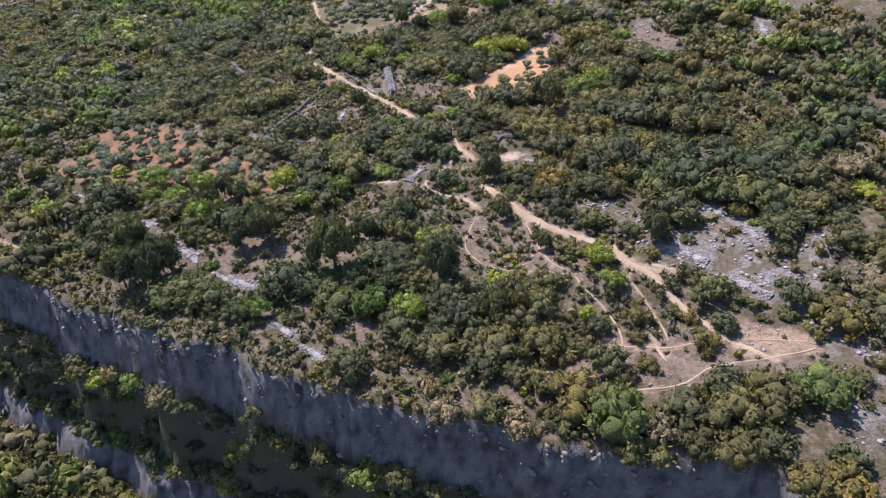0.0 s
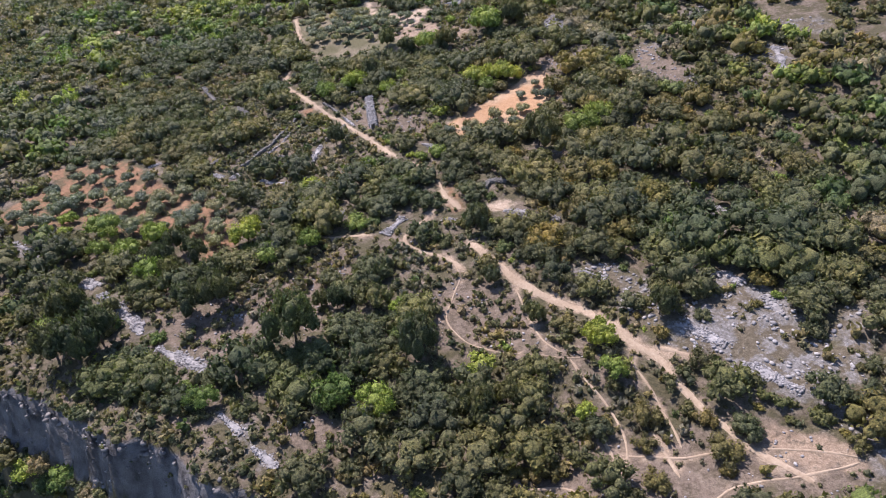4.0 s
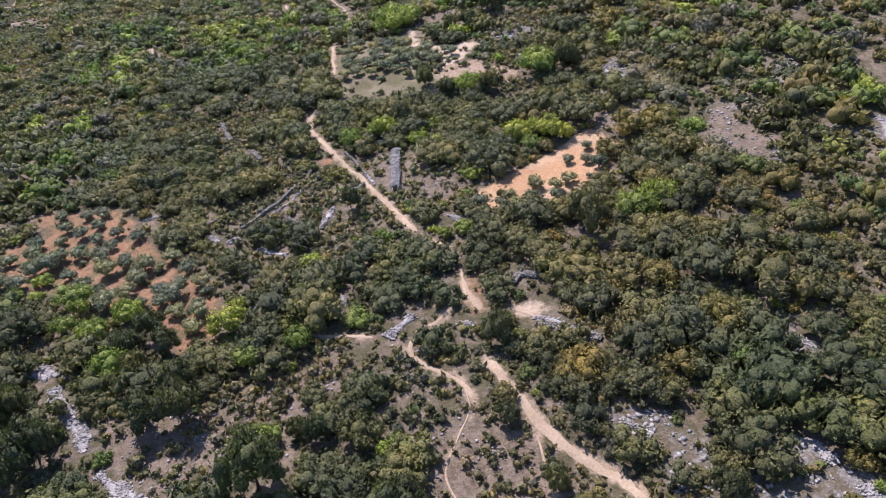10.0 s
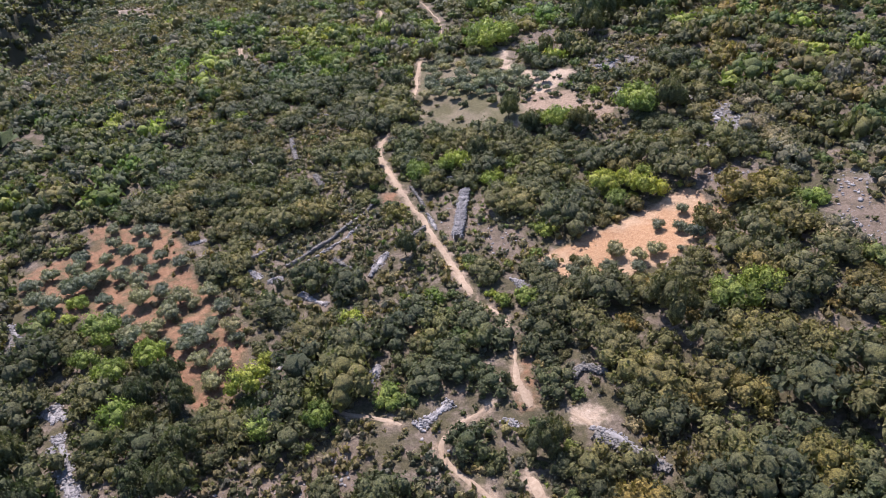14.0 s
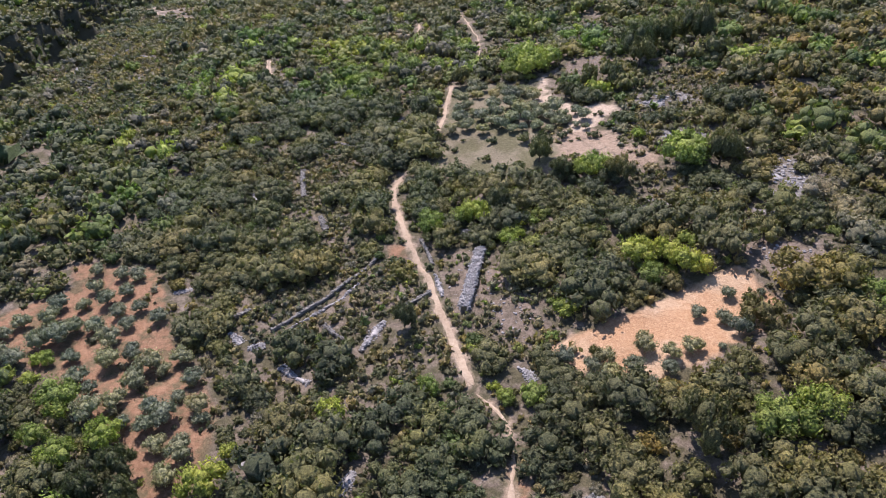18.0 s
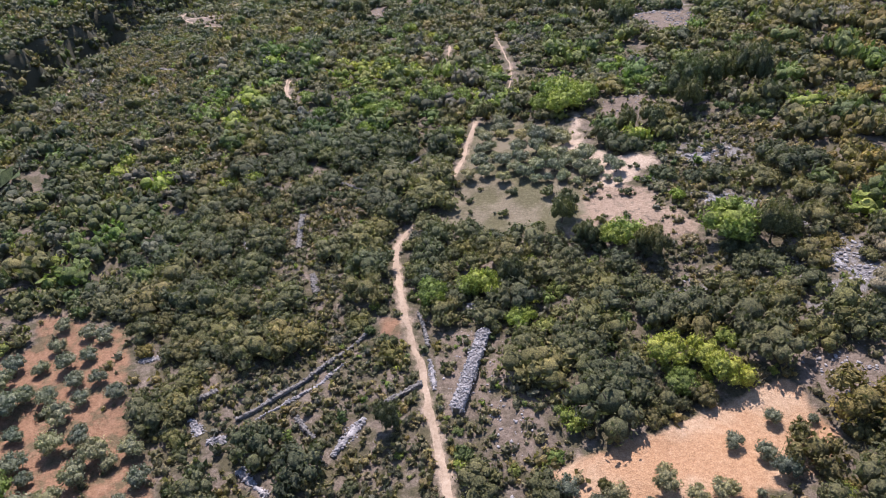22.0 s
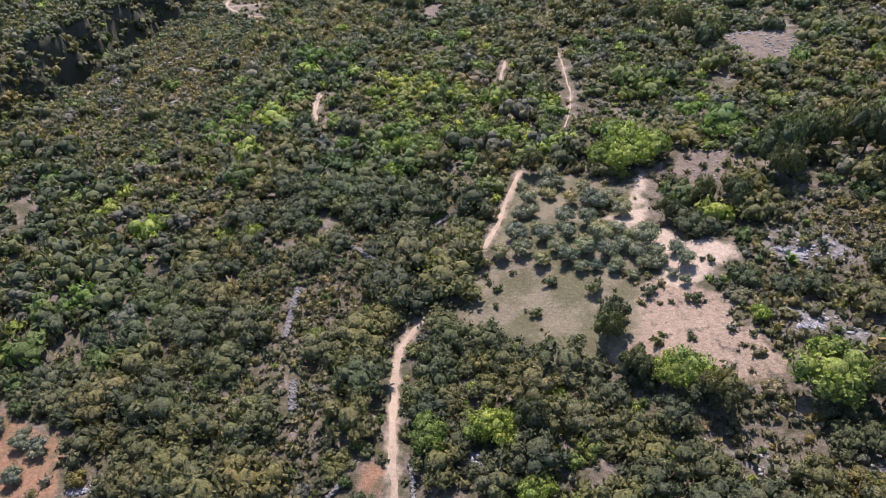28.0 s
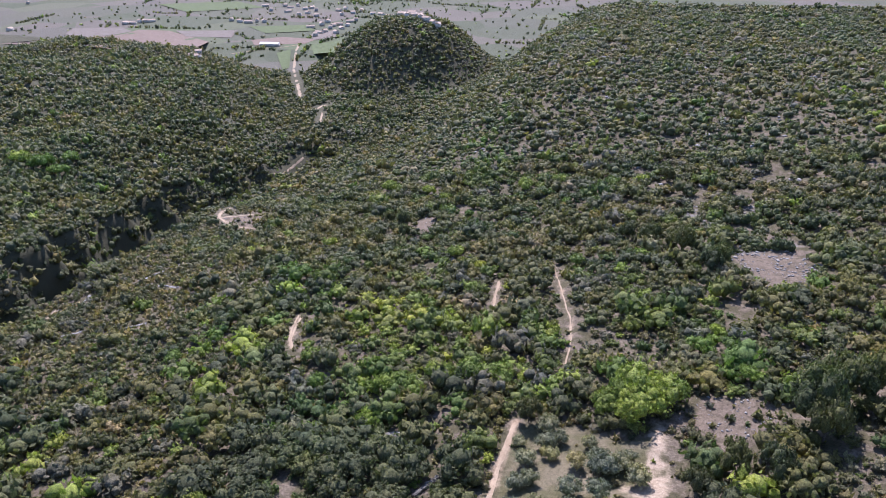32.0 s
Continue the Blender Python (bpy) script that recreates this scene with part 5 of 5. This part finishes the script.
TRACK_MAT = track_material("pale_track_dirt", (0.25, 0.185, 0.126), (0.355, 0.278, 0.198), (0.45, 0.370, 0.282))
for half, line in TRACKS:
    p = [np.array(line[0], float)]
    for a, b in zip(line, line[1:]):
        n = max(1, int(math.dist(a, b) / 0.9))
        p += [np.array(a) + (np.array(b) - np.array(a)) * (k + 1) / n for k in range(n)]
    p = np.array(p)
    for _ in range(6):
        p[1:-1] = (p[:-2] + 2 * p[1:-1] + p[2:]) / 4
    d = np.gradient(p, axis=0)
    d /= np.linalg.norm(d, axis=1)[:, None] + 1e-9
    nrm = np.stack([-d[:, 1], d[:, 0]], 1)
    wide = half * (0.66 + 0.16 * bumps(p[:, 0], p[:, 1], 31, 5) + 0.12 * bumps(p[:, 0], p[:, 1], 37, 2.2))
    wide[[0, -1]] *= 0.4
    off = 0.25 * half * bumps(p[:, 0], p[:, 1], 33, 7)
    across = np.linspace(-1, 1, 5)
    V = np.concatenate([p[:, None, :] + nrm[:, None, :] * (across[None, :, None] * wide[:, None, None] + off[:, None, None])], 1).reshape(-1, 2)
    rut = np.tile(np.array([-0.04, 0.03, 0.05, 0.03, -0.04]), len(p))
    gi = np.clip(np.searchsorted(gx, V[:, 0]) - 1, 0, len(gx) - 2), np.clip(np.searchsorted(gy, V[:, 1]) - 1, 0, len(gy) - 2)
    fx_, fy_ = (V[:, 0] - gx[gi[0]]) / (gx[gi[0] + 1] - gx[gi[0]]), (V[:, 1] - gy[gi[1]]) / (gy[gi[1] + 1] - gy[gi[1]])
    z00, z10, z01, z11 = GZ[gi[1], gi[0]], GZ[gi[1], gi[0] + 1], GZ[gi[1] + 1, gi[0]], GZ[gi[1] + 1, gi[0] + 1]
    zz = z00 * (1 - fx_) * (1 - fy_) + z10 * fx_ * (1 - fy_) + z01 * (1 - fx_) * fy_ + z11 * fx_ * fy_ + rut + 0.06
    k = np.arange(len(p) * 5).reshape(-1, 5)
    F = np.stack([k[:-1, :-1], k[:-1, 1:], k[1:, 1:], k[1:, :-1]], -1).reshape(-1, 4)[:, ::-1]
    tagged(new("dirt_track", mesh_of("dirt_track", np.column_stack([V, zz]), F, TRACK_MAT, True)), "pale trodden dirt track between scrub", "track", kind="structure")


# ---------------------------------------------------------------- single trees
def tapered(rng, base_r, tall, bend=0.15, sides=6):
    V, F = [], []
    rings = 4
    bx, by = bend * (rng.random() - 0.5) * 2, bend * (rng.random() - 0.5) * 2
    for i in range(rings):
        s = i / (rings - 1)
        r = base_r * (1 - 0.7 * s) * (1.3 if i == 0 else 1)
        for k in range(sides):
            a = 6.283 * k / sides
            V.append((bx * s * s * tall + r * math.cos(a), by * s * s * tall + r * math.sin(a), s * tall - 0.15))
    for i in range(rings - 1):
        for k in range(sides):
            F.append((i * sides + k, i * sides + (k + 1) % sides, (i + 1) * sides + (k + 1) % sides, (i + 1) * sides + k))
    return np.array(V), np.array(F)


def limbed(rng, base_r, tall, limbs, reach):
    """A trunk with limbs that fork from it."""
    v, f = tapered(rng, base_r, tall)
    V, F, n = [v], [f], len(v)
    for i in range(limbs):
        lv, lf = tapered(rng, base_r * 0.5, reach * (0.7 + 0.4 * rng.random()), 0.2, 4)
        a, tilt = 6.283 * (i + rng.random() * 0.6) / limbs, radians(38 + 25 * rng.random())
        rot = np.array(Euler((0, tilt, a)).to_matrix())
        lv = lv @ rot.T + np.array([0, 0, tall * (0.45 + 0.4 * rng.random())])
        V.append(lv)
        F.append(lf + n)
        n += len(lv)
    return np.concatenate(V), np.concatenate(F)


def tree_proto(kind, seed):
    """A tree with a crown 1 m in radius, at the origin."""
    r = np.random.default_rng(seed)
    spec = {  # lobes, leaves, leaf size, crown height, lift of the crown, trunk radius, material, name, label, category
        "olive": (9, 380, 0.07, 1.0, 0.2, 0.09, "olive", "olive_tree", "grey-green rounded olive tree on bare orchard soil", "olive tree"),
        "young": (4, 110, 0.13, 0.95, 0.04, 0.07, "oak", "young_tree", "small dark round bush standing in the clearing", "bush"),
        "bright": (12, 620, 0.065, 1.0, 0.16, 0.06, "bright", "oak_tree", "downy oak in fresh yellow-green spring leaf", "tree"),
        "pine": (13, 760, 0.065, 1.25, 0.25, 0.06, "pine", "pine_tree", "dark green Aleppo pine rising above the scrub", "pine"),
        "kermes": (8, 460, 0.07, 0.8, 0.08, 0.06, "kermes", "kermes_oak", "broad olive-brown kermes oak beside the field", "oak"),
        "oak": (10, 340, 0.075, 1.0, 0.06, 0.07, "oak", "holm_oak", "dark evergreen holm oak with a rounded crown", "oak"),
    }[kind]
    lobes, leaves, leaf, tall, lift, thick, mat, name, label, category = spec
    top = tagged(new(name), label, category, category + " stand")
    v, f, q = crown(r, lobes, leaves, leaf, tall, 0.85 if kind == "olive" else 1.1)
    if kind == "pine":
        taper = 1.0 - 0.35 * np.clip(v[:, 2] / 1.6, 0, 1)
        v[:, :2] *= taper[:, None]
        v[:, 2] *= 1.15
    v[:, 2] += lift
    part("crown", mesh_of("crown", v, [f, q], LEAF[mat], True), top)
    tv, tf = limbed(r, thick, lift + 0.55 * tall, 3, 0.6)
    part("trunk", mesh_of("trunk", tv, tf, bark, True), top)
    return top


PROTOS = {}
for k, kind in enumerate(("olive", "young", "bright", "pine", "kermes", "oak")):
    PROTOS[kind] = [tree_proto(kind, 100 + 10 * k + i) for i in range(4)]


def grow(kind, x, y, r, tall=1.0):
    proto = PROTOS[kind][rng.integers(4)]
    r *= (1.22 if y > 225 else 1.08) if kind == "olive" else 1.12
    m = Matrix.Translation((x, y, float(height(x, y)) - 0.05)) @ Matrix.Rotation(rng.random() * 6.283, 4, 'Z') @ Matrix.Diagonal((r, r, r * tall, 1))
    copy_thing(proto, m)


for kind, x, y, r in TREE_ROWS:
    grow(kind, x, y, r, {"pine": 1.28, "bright": 1.1}.get(kind, 0.95) + 0.25 * rng.random())
# rows of olives on the red soil of the western orchard
rows_x, rows_y = np.meshgrid(np.arange(-60, 8, 4.6), np.arange(118, 190, 4.6))
rx = (rows_x + 0.35 * (rows_y - 150)).ravel() + 0.5 * rng.normal(size=rows_x.size)
ry = (rows_y - 0.2 * rows_x).ravel() + 0.5 * rng.normal(size=rows_x.size)
red_here = zone_distance("red", rx, ry)
for x, y, d in zip(rx, ry, red_here):
    if d < -0.6 and taken.free(x, y, 1.5, 1.0):
        taken.add(x, y, 1.5)
        grow("olive", x, y, 1.35 + 0.5 * rng.random(), 0.9 + 0.2 * rng.random())
# rows of olives in the northern grove
grove = ZONES["grass"][1]
gc = np.array(grove).mean(0)
rows_x, rows_y = np.meshgrid(np.arange(-40, 40, 5.0), np.arange(-40, 40, 5.6))
rx, ry = (rows_x + gc[0]).ravel() + 0.6 * rng.normal(size=rows_x.size), (rows_y + gc[1]).ravel() + 0.6 * rng.normal(size=rows_x.size)
for x, y, d in zip(rx, ry, inside(rx, ry, grove)):
    if d < -1.0 and taken.free(x, y, 1.8, 0.75) and track_distance(x, y) > 1.5:
        taken.add(x, y, 1.8)
        grow("olive", x, y, 1.6 + 0.7 * rng.random(), 0.9 + 0.2 * rng.random())
for x, y, r in single_oaks:
    grow("oak", x, y, r, 0.85 + 0.25 * rng.random())
for protos in PROTOS.values():
    for proto in protos:
        for ob in (*proto.children, proto):
            bpy.data.objects.remove(ob)

HOUSES = [(-729.4, 1075.2), (-721.7, 1082.2), (-719.3, 1096.2), (-712.6, 1101), (-707, 1107.3), (-589.9, 1147), (-570.1, 1139), (-553, 1135), (-546.6, 1149.2), (-533.7, 1148.9), (-364.2, 724), (-370.1, 739), (-593.4, 1331), (-577.7, 1322), (-573.6, 1342.5), (-539.7, 1301.3), (-536.4, 1321.2), (-513, 1290.4), (-511.7, 1255), (-553.9, 1265.8), (-516.8, 1234), (-483.8, 1229), (-474.9, 1299.4), (-471.2, 1319.9), (-438.9, 1275.8), (-436.9, 1308.3), (-448.9, 1251.9), (-413.4, 1139)]
HOUSES += [(-410.3, 1152.9), (-407.6, 1116.3), (-402, 1084.7), (-405.7, 1074), (-399.4, 1048.2), (-381.7, 1078.3), (-391.8, 1120.9), (-392.8, 1144.3), (-438, 1172.8), (-405.4, 1184.6), (-402, 1199.1), (-403.6, 1275.9), (-389.1, 1277.2), (-198.4, 851.5), (-198.1, 868.8), (-190.8, 861.5), (-183.3, 851.2), (-205.7, 858.7), (-169.2, 844.2), (-161.5, 837.9), (-176.1, 847.3), (-367.7, 1259.6), (-1077.3, 1242.5), (-850.2, 979), (-629.1, 1323.8), (-590.5, 1274), (-433.4, 1142.8), (-439.7, 1117.3)]
SHED = [(-423, 965.3)]
FIELDS = []
FIELDS.append(('ploughed', [(-598.6, 731.4), (-584.6, 760.6), (-707.5, 943.8), (-667.9, 995.9), (-675.9, 1036.3), (-624.2, 1037.7), (-515.6, 970.9), (-383.7, 739.7), (-401.3, 713.2), (-426, 713.5), (-497.1, 735.7), (-556.5, 732.2)]))
FIELDS.append(('mauve', [(-776.2, 1020.4), (-715.2, 1048.7), (-674.1, 1021.7), (-676.6, 989.2), (-702.7, 948.6), (-750.6, 975.6)]))
FIELDS.append(('ploughed', [(-469.2, 998.9), (-440.6, 1031.8), (-388.1, 1028), (-386.6, 991.1), (-433.8, 973.1), (-445.7, 965.6)]))
FIELDS.append(('green', [(-376.4, 986.6), (-355, 1027.6), (-251.3, 804.4), (-345.9, 931.5)]))
FIELDS.append(('green', [(-390.7, 923.2), (-386.5, 951.8), (-333.4, 845.2), (-333.9, 830.6)]))
FIELDS.append(('mauve', [(-616.6, 1040.3), (-530.4, 1065), (-504.7, 1008), (-569.4, 999.1)]))
FIELDS.append(('green', [(-533.9, 1102.3), (-459, 1137.8), (-419.9, 1094.7), (-477.6, 1051.8)]))
FIELDS.append(('mauve', [(-411.8, 1059.6), (-397.3, 1103.3), (-366.9, 1054.4), (-388.3, 1019.7)]))
FIELDS.append(('green', [(-839.3, 1302.8), (-719, 1377.6), (-620.9, 1308.8), (-721.8, 1219.9)]))

# ---------------------------------------------------------------- the plain: fields, hedges and the village
def on_ground(V):
    """Height of the ground sheet at points."""
    i, j = np.clip(np.searchsorted(gx, V[:, 0]) - 1, 0, len(gx) - 2), np.clip(np.searchsorted(gy, V[:, 1]) - 1, 0, len(gy) - 2)
    a, b = (V[:, 0] - gx[i]) / (gx[i + 1] - gx[i]), (V[:, 1] - gy[j]) / (gy[j + 1] - gy[j])
    return GZ[j, i] * (1 - a) * (1 - b) + GZ[j, i + 1] * a * (1 - b) + GZ[j + 1, i] * (1 - a) * b + GZ[j + 1, i + 1] * a * b


FIELD_MAT = {"ploughed": track_material("ploughed_field", (0.143, 0.105, 0.084), (0.193, 0.144, 0.118), (0.235, 0.181, 0.147)),
             "mauve": track_material("vineyard_soil", (0.126, 0.105, 0.092), (0.176, 0.151, 0.130), (0.227, 0.197, 0.168)),
             "green": track_material("meadow", (0.071, 0.097, 0.042), (0.101, 0.130, 0.055), (0.134, 0.160, 0.076))}
SAYS = {"ploughed": "brown ploughed field on the plain", "mauve": "bare vineyard plot on the plain", "green": "green meadow plot on the plain"}
for k, (kind, outline) in enumerate(FIELDS):
    p = np.array(outline)
    c = p.mean(0)
    rings = [c + (p - c) * s for s in (0.02, 0.3, 0.6, 0.85, 1.0)]
    V = np.concatenate(rings)
    n = len(p)
    F = [(a * n + i, a * n + (i + 1) % n, (a + 1) * n + (i + 1) % n, (a + 1) * n + i) for a in range(4) for i in range(n)]
    me = mesh_of("field", np.column_stack([V, on_ground(V) + 0.25 + 0.05 * k]), np.array(F), FIELD_MAT[kind])
    me.flip_normals()
    tagged(new("field", me), SAYS[kind], "field", kind="structure")


def flat_material(name, a, b, rough=0.9):
    m, t, bs = nodes_of(name, rough)
    info = t.nodes.new("ShaderNodeObjectInfo")
    col = ramp(t, tex_noise(t, 1.5), [(0.3, a), (0.7, b)])
    t.links.new(mix(t, 1.0, col, ramp(t, info.outputs["Random"], [(0, (0.8, 0.78, 0.75)), (1, (1.1, 1.08, 1.05))]), 'MULTIPLY'), bs.inputs["Base Color"])
    return m


PLASTER = flat_material("pale_plaster", (0.50, 0.46, 0.41), (0.62, 0.58, 0.53))
TILE = flat_material("clay_roof_tiles", (0.40, 0.30, 0.24), (0.54, 0.43, 0.36))
SHUTTER = flat_material("window_shutters", (0.10, 0.12, 0.14), (0.16, 0.18, 0.20), 0.5)
SHEET = flat_material("white_sheet_roof", (0.66, 0.67, 0.68), (0.78, 0.78, 0.78), 0.5)


def box(x0, x1, y0, y1, z0, z1):
    v = np.array([(x, y, z) for z in (z0, z1) for x, y in ((x0, y0), (x1, y0), (x1, y1), (x0, y1))], float)
    return v, np.array([(3, 2, 1, 0), (4, 5, 6, 7), (0, 1, 5, 4), (1, 2, 6, 5), (2, 3, 7, 6), (3, 0, 4, 7)])


def house(name, label, long, wide, tall, roof_mat, windows):
    top = tagged(new(name), label, "house" if windows else "shed", "buildings of the plain")
    a, b = long / 2, wide / 2
    v, f = box(-a, a, -b, b, -1.0, tall)
    part("wall", mesh_of("wall", v, f, PLASTER), top)
    r = 0.22 * wide
    rv = np.array([(-a - .4, -b - .4, tall), (a + .4, -b - .4, tall), (a + .4, b + .4, tall), (-a - .4, b + .4, tall), (-a - .4, 0, tall + r), (a + .4, 0, tall + r)])
    roof_me = bpy.data.meshes.new("roof")
    roof_me.from_pydata(rv.tolist(), [], [(0, 1, 5, 4), (2, 3, 4, 5), (0, 4, 3), (1, 2, 5), (3, 2, 1, 0)])
    roof_me.materials.append(roof_mat)
    roof = part("roof", roof_me, top)
    if windows:
        v, f = box(a * 0.4, a * 0.4 + 0.7, -0.4, 0.4, tall, tall + r + 0.9)
        part("chimney", mesh_of("chimney", v, f, PLASTER), roof)
        v, f = box(-0.5, 0.5, -b - 0.06, -b + 0.02, 0, 2.1)
        part("door", mesh_of("door", v, f, SHUTTER), top)
        for sx in (-0.6, 0.6):
            for z in ((1.0, 3.6) if tall > 4.5 else (1.0,)):
                for face in (-1, 1):
                    v, f = box(sx * a - 0.5, sx * a + 0.5, face * b - 0.05, face * b + 0.05, z, z + 1.3)
                    part("window", mesh_of("window", v, f, SHUTTER), top)
    return top


KINDS_OF_HOUSE = [house("village_house", "pale plastered village house with a clay-tiled roof", 11, 8, 5.6, TILE, True),
                  house("farmhouse", "long low farmhouse with a clay-tiled roof", 17, 8, 4.2, TILE, True),
                  house("village_house", "small two-storey plastered house with a tiled roof", 8, 7, 6.4, TILE, True)]
white_shed = house("farm_shed", "long white farm shed beside a field", 24, 8, 3.4, SHEET, False)
for k, (x, y) in enumerate(HOUSES):
    m = Matrix.Translation((x, y, float(height(x, y)))) @ Matrix.Rotation(rng.random() * 3.14, 4, 'Z') @ Matrix.Scale(0.72, 4)
    copy_thing(KINDS_OF_HOUSE[k % 3], m)
x, y = SHED[0]
white_shed.matrix_basis = Matrix.Translation((x, y, float(height(x, y)))) @ Matrix.Rotation(0.15, 4, 'Z')
for top in KINDS_OF_HOUSE:
    for ob in (*top.children_recursive, top):
        bpy.data.objects.remove(ob)

# hedges and trees of the plain
spots = []
for _ in range(80):
    x, y = -900 + 1000 * rng.random(), 830 + 900 * rng.random() ** 1.2
    a = rng.choice([0.15, 1.7]) + 0.3 * rng.normal()
    n = int(8 + 26 * rng.random())
    for i in range(n):
        px, py = x + math.cos(a) * i * 4.5 + rng.normal(), y + math.sin(a) * i * 4.5 + rng.normal()
        spots.append((px, py, 1.4 + 1.7 * rng.random(), 0.9 + 0.6 * rng.random()))
for _ in range(1100):
    spots.append((-900 + 1000 * rng.random(), 830 + 900 * rng.random(), 1.2 + 1.8 * rng.random(), 0.9 + 0.5 * rng.random()))
spots = np.array(spots)
keep = (spots[:, 1] > plain_edge(spots[:, 0]) + 105) & (castle(spots[:, 0], spots[:, 1]) < 0.1)
for _, outline in FIELDS:
    keep &= inside(spots[:, 0], spots[:, 1], outline) > 2
hx = np.array(HOUSES)
keep &= np.hypot(spots[:, 0:1] - hx[:, 0], spots[:, 1:2] - hx[:, 1]).min(1) > 9
spots = spots[keep]
half = rng.random(len(spots)) < 0.85
planted("hedgerow_trees", spots[half], SHAPES["bulk"], LEAF["oak"], "dark hedges and trees between the fields of the plain", "trees")
planted("hedgerow_trees", spots[~half], SHAPES["bulk"], LEAF["bright"], "fresh green trees between the fields of the plain", "trees")
